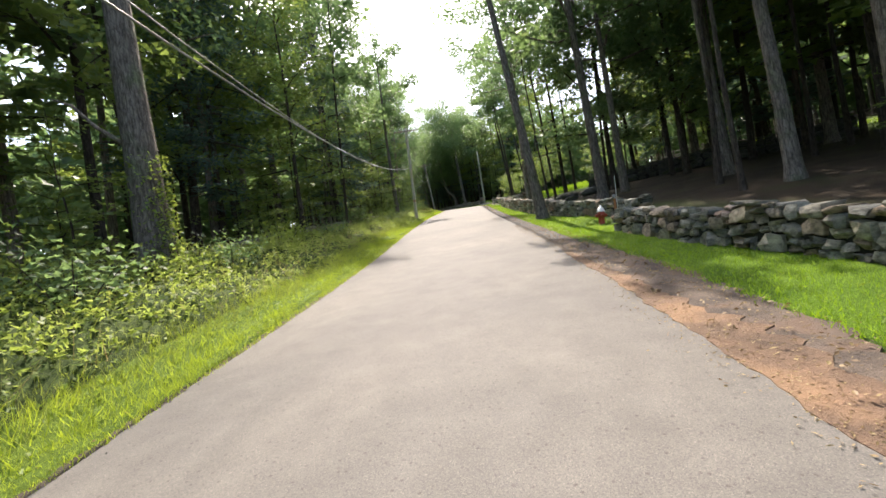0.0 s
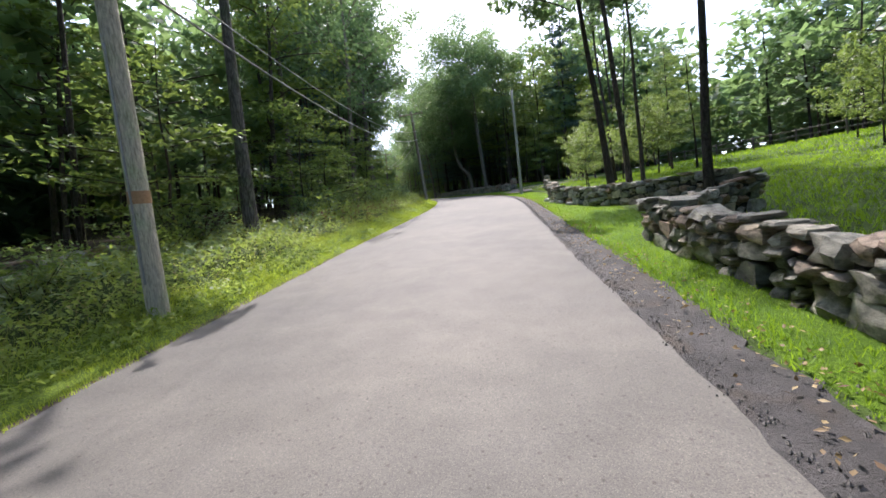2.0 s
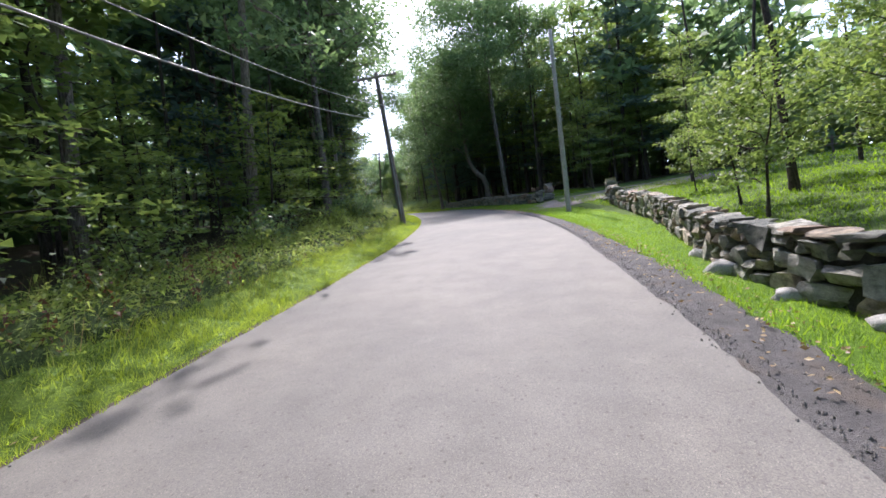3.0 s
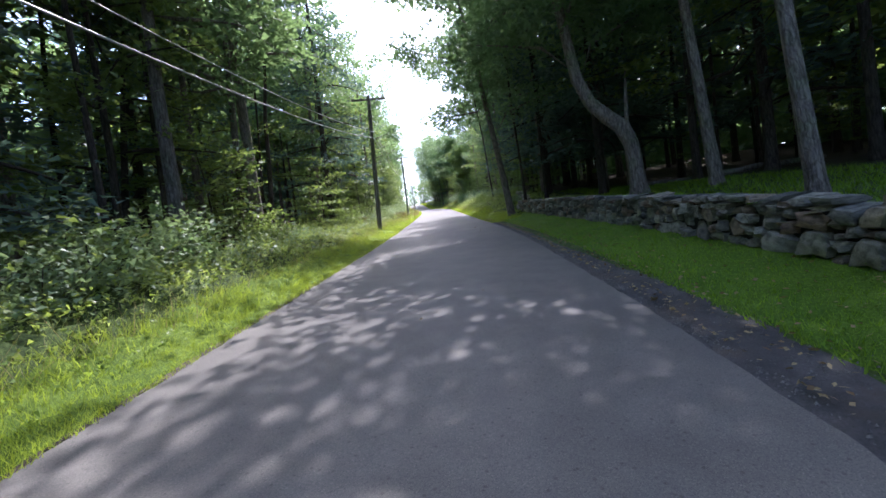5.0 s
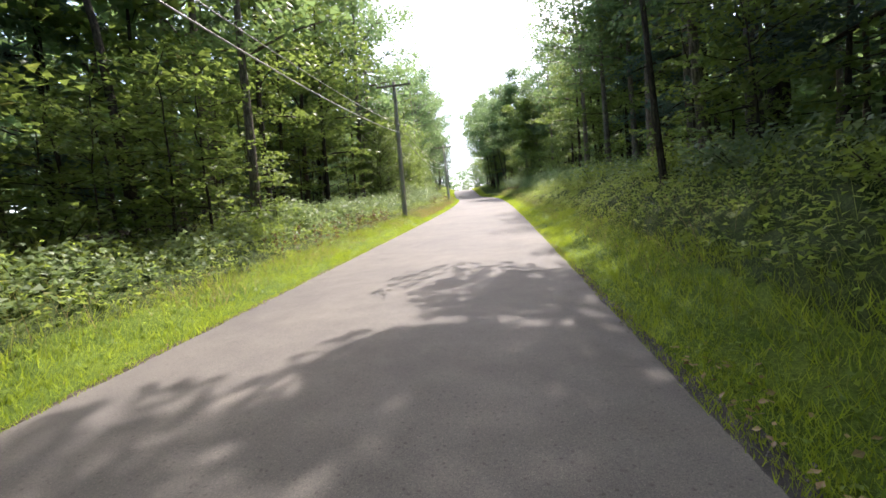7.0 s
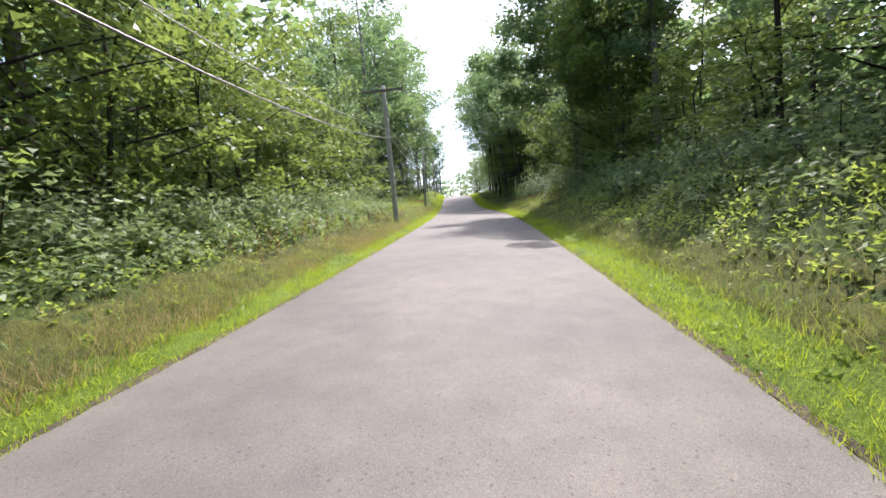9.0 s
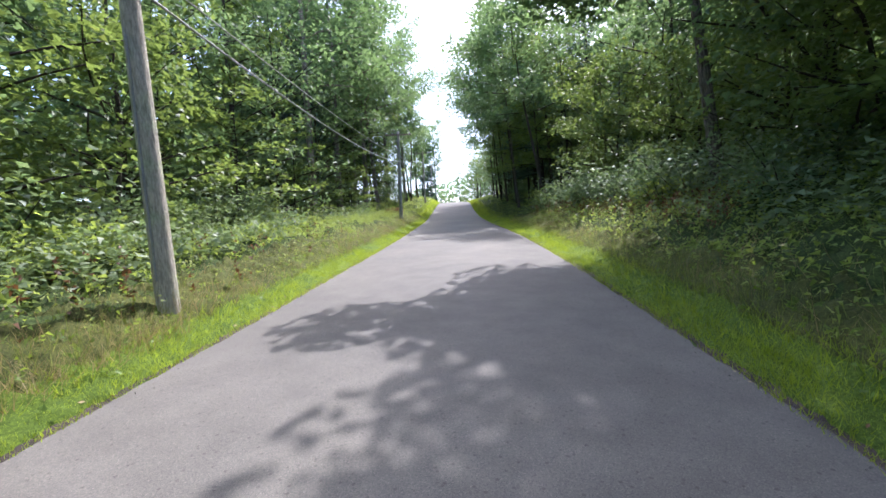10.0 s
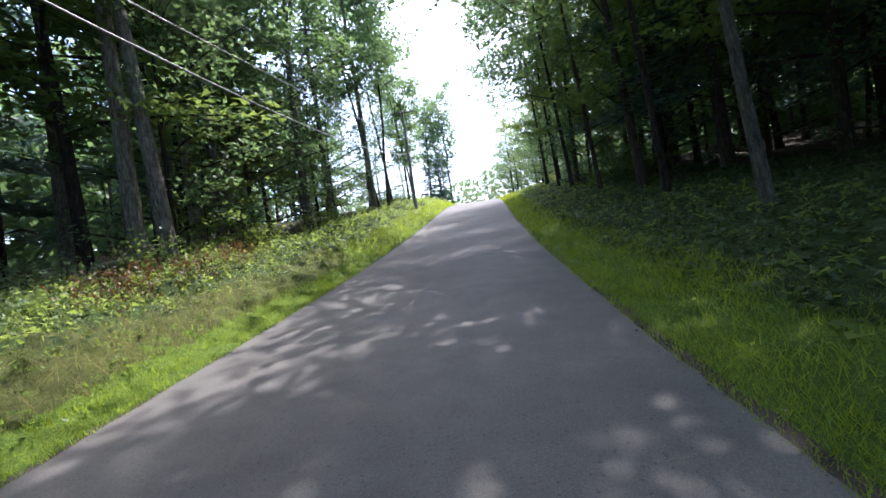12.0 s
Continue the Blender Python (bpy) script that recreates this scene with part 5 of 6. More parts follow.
# ---- hydrant and marker post ----
def hydrant(s, d):
    root = tagged(new("fire_hydrant"), "dark red fire hydrant with a white cap on the grass", "fire hydrant")
    prof = [(0.0, 0.17), (0.03, 0.17), (0.035, 0.115), (0.1, 0.105), (0.42, 0.105), (0.43, 0.135), (0.47, 0.135), (0.475, 0.12), (0.52, 0.12)]
    v, f = tube([(0, 0, z - 0.06) for z, _ in prof], [r for _, r in prof], 16)
    barrel = part("barrel", mesh_of("barrel", v, [f], HYDRANT_RED, True), root, "dark red barrel")
    prof = [(0.46, 0.145), (0.49, 0.145), (0.52, 0.125), (0.58, 0.1), (0.62, 0.06), (0.64, 0.03), (0.64, 0.028), (0.7, 0.028), (0.7, 0.001)]
    v, f = tube([(0, 0, z) for z, _ in prof], [r for _, r in prof], 16)
    part("bonnet", mesh_of("bonnet", v, [f], WHITE_PAINT, True), root, "white domed bonnet")
    for a, ln, r in ((0, 0.2, 0.06), (math.pi, 0.2, 0.06), (-math.pi / 2, 0.23, 0.08)):
        c = Vector((math.cos(a), math.sin(a), 0))
        v, f = tube([c * q + Vector((0, 0, 0.33)) for q in (0.05, ln - 0.07, ln - 0.065, ln, ln + 0.001)], [r * 0.75, r * 0.75, r, r, 0.001], 10)
        part("outlet_cap", mesh_of("outlet_cap", v, [f], HYDRANT_RED, True), barrel)
    root.matrix_basis = Matrix.Translation(spot(s, d)) @ Matrix.Rotation(radians(heading(s) + 4), 4, "Z") @ Matrix.Rotation(radians(4), 4, "Y")


hydrant(15.0, 4.2)


def marker_post(s, d):
    root = tagged(new("marker_post"), "rust-orange marker post with a pale top beside the hydrant", "marker post")
    for name, z0, z1, mat in (("post", -0.2, 0.83, RUSTY), ("post_top", 0.833, 0.97, PORCELAIN)):
        bm = bmesh.new()
        bmesh.ops.create_cube(bm, size=1.0, matrix=Matrix.Translation((0, 0, (z0 + z1) / 2)) @ Matrix.Diagonal((0.075, 0.05, z1 - z0, 1)))
        bmesh.ops.bevel(bm, geom=bm.edges[:], offset=0.008, segments=1, affect="EDGES")
        part(name, bm_mesh(name, bm, mat), root)
    v, f = tube([(0.12, 0.1, 0), (0.13, 0.12, 0.8), (0.17, 0.16, 1.65)], [0.008] * 3, 5)
    part("flag_rod", mesh_of("flag_rod", v, [f], WHITE_PAINT), root, "thin white rod")
    root.matrix_basis = Matrix.Translation(spot(s, d)) @ Matrix.Rotation(radians(2), 4, "Y")


marker_post(14.75, 4.65)


# ---- field fence ----
def field_fence(points, label):
    root = tagged(new("field_fence"), label, "fence")
    ln = wall_line([(s, d, 1) for s, d in points], 2.6)
    v = [spot(s, d) for s, d, _ in ln]
    root.location = v[0]
    post = None
    for p in v:
        if post is None:
            bm = bmesh.new()
            bmesh.ops.create_cube(bm, size=1.0, matrix=Matrix.Translation((0, 0, 0.5)) @ Matrix.Diagonal((0.11, 0.11, 1.3, 1)))
            bmesh.ops.bevel(bm, geom=bm.edges[:], offset=0.015, segments=1, affect="EDGES")
            post = bm_mesh("post", bm, FENCE_WOOD)
        part("post", post, root).location = p - v[0]
    for h in (0.55, 1.0):
        for a, b in zip(v[:-1], v[1:]):
            q, f = tube([a - v[0] + Vector((0, 0, h)), (a + b) / 2 - v[0] + Vector((0, 0, h - 0.015)), b - v[0] + Vector((0, 0, h))], [0.045] * 3, 5)
            part("rail", mesh_of("rail", q, [f], FENCE_WOOD), root)


field_fence([(20, 30), (40, 27), (60, 26), (76, 22)], "old dark post-and-rail fence across the sloping field")

# ---- verge plants ----
# height of the growth by metres from the asphalt, at places along the way
GROWTH_U = (0.0, 0.35, 0.8, 1.4, 2.2, 3.2, 4.6, 5.6)
GROWTH_LEFT = ((-6, (0.04, 0.1, 0.14, 0.3, 0.75, 0.95, 0.9, 0.7)), (9, (0.04, 0.1, 0.13, 0.26, 0.6, 0.75, 0.75, 0.6)), (18, (0.04, 0.1, 0.13, 0.2, 0.4, 0.5, 0.5, 0.5)), (32, (0.04, 0.1, 0.16, 0.3, 0.45, 0.5, 0.45, 0.35)),
               (46, (0.05, 0.14, 0.22, 0.4, 0.55, 0.5, 0.35, 0.25)), (66, (0.05, 0.15, 0.26, 0.45, 0.6, 0.5, 0.3, 0.25)), (84, (0.05, 0.14, 0.25, 0.45, 0.65, 0.7, 0.5, 0.3)), (104, (0.05, 0.1, 0.18, 0.3, 0.4, 0.5, 0.4, 0.3)),
               (124, (0.05, 0.1, 0.18, 0.32, 0.5, 0.65, 0.7, 0.6)), (150, (0.05, 0.11, 0.2, 0.32, 0.5, 0.8, 1.0, 1.0)), (170, (0.05, 0.14, 0.28, 0.5, 0.65, 0.65, 0.7, 0.8)), (190, (0.05, 0.15, 0.28, 0.45, 0.55, 0.55, 0.45, 0.4)), (245, (0.05, 0.15, 0.28, 0.45, 0.5, 0.5, 0.4, 0.4)))
GROWTH_RIGHT = ((-8, (0.0, 0.0, 0.0, 0.05, 0.06, 0.06, 0.05, 0.03)), (12, (0.0, 0.0, 0.03, 0.07, 0.08, 0.07, 0.05, 0.03)), (76, (0.0, 0.0, 0.03, 0.07, 0.08, 0.07, 0.05, 0.03)), (84, (0.0, 0.02, 0.06, 0.09, 0.1, 0.1, 0.08, 0.06)), (104, (0.0, 0.03, 0.09, 0.13, 0.16, 0.18, 0.15, 0.1)),
                (113, (0.03, 0.08, 0.16, 0.28, 0.4, 0.45, 0.4, 0.4)), (125, (0.04, 0.1, 0.2, 0.4, 0.6, 0.65, 0.6, 0.5)), (150, (0.04, 0.1, 0.16, 0.3, 0.5, 0.75, 0.9, 0.9)), (176, (0.04, 0.1, 0.2, 0.36, 0.55, 0.7, 0.9, 0.9)), (186, (0.04, 0.09, 0.14, 0.2, 0.26, 0.26, 0.24, 0.2)), (245, (0.04, 0.1, 0.14, 0.2, 0.26, 0.26, 0.24, 0.2)))


def lumps(s, d, big=1.0):
    """Uneven growth: clumps of one to three metres and smaller tufts, about one on average."""
    a = np.sin(s * 0.9 / big + 1.3 + 0.8 * np.sin(d * 0.7)) * np.sin(d * 1.4 + s * 0.37)
    b = np.sin(s * 2.3 + 2.0 * np.sin(d * 1.9 + 0.4)) * np.sin(d * 3.1 - s * 0.8)
    c = np.sin(s * 6.7 + d * 2.1) * np.sin(d * 7.9 - s * 1.7)
    return 1.0 + 0.34 * a + 0.26 * b + 0.16 * c


def growth(s, u, table):
    prof = np.stack([np.interp(u, GROWTH_U, z) for _, z in table])
    at_s = np.array([k for k, _ in table], float)
    i = np.clip(np.searchsorted(at_s, s) - 1, 0, len(at_s) - 2)
    f = np.clip((s - at_s[i]) / (at_s[i + 1] - at_s[i]), 0, 1)
    j = np.arange(len(u))
    return prof[i, j] * (1 - f) + prof[i + 1, j] * f


def side_d(u, left):
    return LEFT - u if left else RIGHT + u


def undergrowth(name, label, s0, s1, u0, u1, left, mat, step, share):
    """The matted lower layer of the verge, an uneven sheet on the soil out of which stems and blades stand."""
    rng = np.random.default_rng(int(abs(s0) * 7 + u1 * 100) + left)
    ss, us = np.arange(s0, s1, step), np.arange(u0, u1 + 0.01, step)
    S, U = np.meshgrid(ss, us, indexing="ij")
    S = S + rng.uniform(-0.4, 0.4, S.shape) * step
    U = U + rng.uniform(-0.4, 0.4, U.shape) * step
    U[:, 0] = u0 - 0.03 + frayed(ss, 2.2 + u1, 0.07)
    D = side_d(U, left)
    h = growth(S.ravel(), np.maximum(U.ravel(), 0), GROWTH_LEFT if left else GROWTH_RIGHT) * share * lumps(S.ravel(), D.ravel()) * rng.uniform(0.72, 1.25, S.size)
    h = h.reshape(S.shape)
    h[:, 0] = -0.05
    h[:, -1] = -0.1
    p = places(S.ravel(), D.ravel())
    p[:, 2] += h.ravel()
    n = len(us)
    i = (np.arange(len(ss) - 1)[:, None] * n + np.arange(n - 1)[None, :]).ravel()
    quad = np.stack([i, i + 1, i + n + 1, i + n], -1)
    me = mesh_of(name, p, [quad if not left else quad[:, ::-1]], mat, True)
    tagged(new(name, me), label, "undergrowth", kind="stuff")


def verge_points(rng, s0, s1, u0, u1, per, left, power=1.0):
    """Random places in a band beside the road: metres along, distance from the asphalt, and to the right."""
    n = int((s1 - s0) * (u1 - u0) * per)
    s, u = rng.uniform(s0, s1, n), u0 + (u1 - u0) * rng.uniform(0, 1, n) ** power
    return s, u, side_d(u, left)


def verge_grass():
    rng = np.random.default_rng(21)
    # the bright fringe that hangs over the asphalt's edge, and the grass behind it
    bag = Bag()
    for s0, s1, u0, u1, per, left, tall, wide in ((-4, 205, -0.05, 0.5, 1250, True, 0.1, 0.0085), (-4, 138, 0.4, 1.6, 420, True, 0.15, 0.0105), (138, 205, 0.4, 0.75, 420, True, 0.13, 0.0105), (205, 250, 0, 1.6, 90, True, 0.22, 0.03),
                                                  (103, 205, -0.05, 0.5, 1250, False, 0.1, 0.0085), (103, 138, 0.4, 1.7, 420, False, 0.15, 0.0105), (138, 186, 0.4, 0.9, 420, False, 0.14, 0.0105), (186, 205, 0.4, 1.7, 420, False, 0.15, 0.0105), (205, 250, 0, 1.6, 90, False, 0.22, 0.03)):
        s, u, d = verge_points(rng, s0, s1, u0, u1, per, left)
        keep = rng.uniform(0, 1, len(s)) < np.clip(lumps(s, d * 2.0), 0.25, 1.2)
        s, u, d = s[keep], u[keep], d[keep]
        base = places(s, d, -0.01)
        base[:, 2] += 0.4 * growth(s, np.maximum(u, 0), GROWTH_LEFT if left else GROWTH_RIGHT)
        bag.add(*grass_blades(base, tall * np.clip(lumps(s * 1.7, d * 2.3), 0.45, 1.7) * (0.75 + 0.4 * np.clip(u, 0, 1)), wide, rng, 0.5))
    tagged(new("verge_grass", bag.mesh("verge_grass", GRASS)), "bright green grass fringe along both road edges", "grass", kind="stuff")
    bag = Bag()
    for s0, s1, u0, u1, per, left, tall in ((138, 205, 0.55, 1.9, 330, True, 0.24), (138, 186, 0.7, 1.9, 300, False, 0.24), (-4, 205, 0.8, 2.4, 150, True, 0.36), (-4, 205, 2.2, 5.0, 40, True, 0.75), (112, 186, 0.8, 2.4, 150, False, 0.34), (112, 186, 2.2, 4.6, 40, False, 0.6)):
        s, u, d = verge_points(rng, s0, s1, u0, u1, per, left)
        bag.add(*grass_blades(places(s, d, 0.02), tall * np.clip(lumps(s, d), 0.4, 1.5), 0.012, rng, 0.4))
    tagged(new("meadow_grass", bag.mesh("meadow_grass", MEADOW)), "uncut green meadow grass between the weeds", "grass", kind="stuff")
    bag = Bag()
    for s0, s1, u0, u1, per, tall, wide in ((-4, 14, 0.95, 2.9, 520, 0.075, 0.013), (12, 108, 0.6, 1.7, 430, 0.08, 0.014), (12, 108, 1.7, 3.0, 300, 0.085, 0.018), (38, 75, 3.8, 12, 90, 0.1, 0.04), (29, 75, 12, 30, 16, 0.14, 0.08), (78, 112, 3.0, 8, 110, 0.11, 0.03)):
        s, u, d = verge_points(rng, s0, s1, u0, u1, per, False)
        bag.add(*grass_blades(places(s, d, 0.015), tall * np.clip(lumps(s, d), 0.6, 1.5), wide, rng, 0.45))
    tagged(new("lawn_grass", bag.mesh("lawn_grass", LAWN)), "mown bright lawn grass before and behind the stone walls", "grass", kind="stuff")
    bag = Bag()
    for s0, s1, u0, u1, per, left, tall in ((-4, 60, 1.3, 4.4, 20, True, 0.7), (60, 118, 0.9, 3.2, 26, True, 0.6), (118, 138, 0.5, 2.2, 110, True, 0.34), (138, 165, 0.42, 2.3, 620, True, 0.32), (164, 200, 0.6, 3.4, 150, True, 0.42), (118, 165, 0.7, 3.0, 26, False, 0.5), (165, 188, 0.9, 3.4, 130, False, 0.42)):
        s, u, d = verge_points(rng, s0, s1, u0, u1, per, left)
        keep = rng.uniform(0, 1, len(s)) < np.clip(1.6 * lumps(s * 0.6, d * 0.7) - 0.9, 0, 1)
        s, u, d = s[keep], u[keep], d[keep]
        bag.add(*grass_blades(places(s, d, 0.02), tall, 0.0095, rng, 0.5))
    tagged(new("dry_grass", bag.mesh("dry_grass", STRAW)), "tall straw-coloured dry grass stems in the verge", "grass", kind="stuff")


def weeds():
    """Leafy growth of several kinds: leaves on stems over the matted layer, higher away from the road."""
    rng = np.random.default_rng(33)

    def leafy(s0, s1, u0, u1, per, left, leaf, lift=1.0, upright=0.45, slim=0.6, low=0.35, power=1.0):
        """Stems of five leaves each."""
        s, u, d = verge_points(rng, s0, s1, u0, u1, per / 5, left, power)
        lump = lumps(s, d)
        h = growth(s, u, GROWTH_LEFT if left else GROWTH_RIGHT) * lift * np.clip(lump, 0.4, 1.6) * rng.uniform(0.7, 1.25, len(s))
        h = np.maximum(h, 0.06)
        p = np.repeat(places(s, d), 5, axis=0)
        k = rng.uniform(low, 1.0, len(p))
        hh = np.repeat(h, 5)
        lean = np.repeat(rng.normal(0, 0.22, (len(s), 2)), 5, axis=0)
        p[:, :2] += lean * (hh * k)[:, None] + rng.normal(0, 0.05, (len(p), 2))
        p[:, 2] += hh * k
        return leaflets(p, leaf, leaf * slim, rng, upright)
    bag = Bag()
    for a in ((-5, 12, 1.6, 5.6, 190, True, 0.1), (12, 62, 1.5, 5.4, 230, True, 0.095), (62, 128, 1.6, 5.2, 200, True, 0.095), (128, 205, 1.9, 5.6, 200, True, 0.1), (205, 245, 1.0, 5, 70, True, 0.17),
              (27, 43, 0.35, 1.9, 330, True, 0.085, 1.35), (104, 186, 1.5, 5.4, 230, False, 0.095), (186, 245, 1.0, 5.0, 60, False, 0.12)):
        bag.add(*leafy(*a))
    tagged(new("roadside_weeds", bag.mesh("roadside_weeds", LEAF_BRUSH)), "tangled green roadside weeds and brambles", "weeds", kind="stuff")
    bag = Bag()
    for a in ((-5, 205, 0.25, 1.7, 70, True, 0.06), (112, 205, 0.25, 1.5, 60, False, 0.06), (-4, 112, 0.9, 2.6, 30, False, 0.04)):
        bag.add(*leafy(*a, upright=0.7, slim=0.6, low=0.6))
    tagged(new("clover", bag.mesh("clover", LEAF_CLOVER)), "low clover and plantain leaves among the verge grass", "weeds", kind="stuff")
    bag = Bag()
    for a in ((-5, 14, 1.5, 5.6, 150, True, 0.1, 1.05), (14, 24, 2.0, 4.6, 40, True, 0.1, 1.1), (40, 60, 1.4, 3.6, 50, True, 0.11, 1.1), (78, 112, 1.4, 3.4, 50, True, 0.1, 1.1), (150, 205, 1.0, 4.6, 70, True, 0.075, 1.1), (118, 180, 1.0, 3.4, 40, False, 0.09, 1.05)):
        bag.add(*leafy(*a, upright=0.7, slim=0.42))
    tagged(new("goldenrod", bag.mesh("goldenrod", LEAF_GOLDENROD)), "tall pale yellow-green goldenrod in the sunny verge", "weeds", kind="stuff")
    bag = Bag()
    bag.add(*leafy(184, 216, 1.1, 9, 190, False, 0.09, 1.0, 0.3, 0.8))
    tagged(new("ivy_cover", bag.mesh("ivy_cover", LEAF_IVY)), "dark low ivy and bramble cover under the trees", "ivy", kind="stuff")
    bag = Bag()
    for a in ((36, 50, 2.2, 5.4, 70, True, 0.14), (74, 108, 2.2, 5.0, 90, True, 0.13), (108, 132, 2.2, 5.6, 110, True, 0.14), (126, 152, 2.4, 5.6, 190, True, 0.15), (150, 172, 2.2, 5.6, 190, True, 0.14), (150, 172, 2.6, 5.6, 120, False, 0.14), (118, 150, 3.0, 5.6, 60, False, 0.13)):
        bag.add(*leafy(*a, lift=1.12, upright=0.3, slim=0.8, low=0.5))
    tagged(new("knotweed", bag.mesh("knotweed", LEAF_PALE)), "pale broad-leaved vine and knotweed thicket", "weeds", kind="stuff")
    bag = Bag()
    for s0, s1, u0, u1, count, left in ((46, 56, 1.2, 3.2, 60, True), (152, 176, 1.0, 2.6, 80, True), (168, 186, 2.0, 4.2, 220, False), (198, 204, 2.2, 3.6, 110, True), (108, 113, 2.6, 3.6, 50, True), (122, 134, 0.9, 2.2, 60, True)):
        s, u = rng.uniform(s0, s1, count), rng.uniform(u0, u1, count)
        p = np.repeat(places(s, side_d(u, left)), 14, axis=0)
        p[:, 2] += rng.uniform(0.25, 0.85, len(p))
        p[:, :2] += rng.normal(0, 0.035, (len(p), 2))
        bag.add(*leaflets(p, 0.08, 0.05, rng, 0.8))
    tagged(new("dock_weed", bag.mesh("dock_weed", RUST_WEED)), "rusty brown dock seed heads in the verge", "weeds", kind="stuff")
    bag = Bag()
    for s0, s1, u0, u1, per, power, left, size in ((70, 116, 0.1, 3.2, 26, 2.0, False, 0.065), (-6, 62, 0.1, 1.1, 45, 1.0, False, 0.055), (-4, 205, -0.1, 0.35, 5, 1.0, True, 0.05), (116, 205, -0.1, 0.3, 7, 1.0, False, 0.05)):
        s, u, d = verge_points(rng, s0, s1, u0, u1, per, left, power)
        bag.add(*blades(places(s, d, 0.06), size, size * 0.6, rng, 0.15, 0.1))
    s = rng.uniform(-6, 18, 9000)
    d = RIGHT + np.where(rng.uniform(0, 1, 9000) < 0.5, rng.normal(-0.05, 0.16, 9000), rng.normal(0.75, 0.4, 9000))
    bag.add(*blades(places(s, d, 0.026), 0.034, 0.011, rng, 0.08, 0.1))
    s, d = rng.uniform(84, 112, 30), rng.uniform(LEFT + 0.5, RIGHT, 30)
    bag.add(*blades(places(s, d, 0.034), 0.07, 0.045, rng, 0.1, 0.1))
    tagged(new("fallen_leaves", bag.mesh("fallen_leaves", DEAD_LEAF)), "scattered dry fallen leaves on shoulder and grass", "fallen leaves", kind="stuff")


undergrowth("turf_fringe", "dense green turf along the road edge", -5, 208, 0.02, 1.5, True, TURF, 0.1, 0.5)
undergrowth("meadow_mat", "dull olive matted meadow grass behind the bright fringe", 138, 206, 0.6, 1.9, True, MEADOW_TURF, 0.1, 0.62)
undergrowth("meadow_mat", "dull olive matted meadow grass behind the bright fringe", 140, 186, 0.75, 1.9, False, MEADOW_TURF, 0.1, 0.62)
undergrowth("weed_thicket", "matted dark green undergrowth of the verge", -5, 232, 1.3, 6.6, True, THICKET, 0.17, 0.55)
undergrowth("turf_fringe", "dense green turf along the road edge", 103, 208, 0.02, 1.5, False, TURF, 0.1, 0.5)
undergrowth("weed_thicket", "matted dark green undergrowth of the verge", 105, 232, 1.3, 6.4, False, THICKET, 0.17, 0.55)
undergrowth("lawn_turf", "dense mown lawn turf before the stone wall", 12, 105, 0.62, 3.0, False, LAWN_TURF, 0.13, 0.55)
undergrowth("lawn_turf", "dense mown lawn turf before the stone wall", -6, 13, 1.0, 3.2, False, LAWN_TURF, 0.13, 0.55)


def pebbles():
    """Loose stones and crumbled asphalt on the shoulder and the road's margins."""
    rng = np.random.default_rng(61)
    n = 2800
    s = rng.uniform(10, 124, n)
    d = RIGHT + 0.03 + np.abs(rng.normal(0.1, 0.36, n))
    s2 = rng.uniform(150, 200, 500)
    d2 = RIGHT - 0.02 + rng.normal(0, 0.12, 500)
    s3 = rng.uniform(-4, 200, 500)
    d3 = LEFT + np.abs(rng.normal(0, 0.1, 500))
    s, d = np.concatenate([s, s2, s3]), np.concatenate([d, d2, d3])
    c = places(s, d, 0.022)
    r = rng.uniform(0.006, 0.017, len(c)) * np.where(rng.uniform(0, 1, len(c)) < 0.03, 1.25, 0.8)
    axes = np.array([(1, 0, 0), (0, 1, 0), (-1, 0, 0), (0, -1, 0), (0, 0, 0.7), (0, 0, -0.7)], float)
    v = c[:, None, :] + axes[None] * r[:, None, None] * rng.uniform(0.6, 1.4, (len(c), 6, 1))
    f = np.array([(0, 1, 4), (1, 2, 4), (2, 3, 4), (3, 0, 4), (1, 0, 5), (2, 1, 5), (3, 2, 5), (0, 3, 5)])
    n = 9000
    e = rng.uniform(0, 1, n) < 0.6
    s = rng.uniform(10, 122, n)
    d = RIGHT + np.where(e, rng.normal(0.06, 0.05, n), rng.normal(0.66, 0.14, n))
    p = places(s, d, 0.022)
    tet = np.array([(1, 0, -0.4), (-0.6, 0.9, -0.4), (-0.6, -0.9, -0.4), (0, 0, 0.8)])
    grit = p[:, None, :] + tet[None] * (rng.uniform(0.006, 0.016, n))[:, None, None] * rng.uniform(0.6, 1.4, (n, 4, 1))
    me = mesh_of("grit", grit.reshape(-1, 3), [(np.arange(n)[:, None, None] * 4 + np.array([(0, 1, 3), (1, 2, 3), (2, 0, 3)])[None]).reshape(-1, 3)], PEBBLE)
    tagged(new("grit", me), "fine crumbled grit along the asphalt edge", "grit", kind="stuff")
    me = mesh_of("pebbles", v.reshape(-1, 3), [(np.arange(len(c))[:, None, None] * 6 + f[None]).reshape(-1, 3)], PEBBLE)
    tagged(new("pebbles", me), "loose pebbles and crumbled asphalt along the road edge", "pebbles", kind="stuff")


verge_grass()
weeds()
pebbles()


# ---- shrubs ----
SHRUBS = []


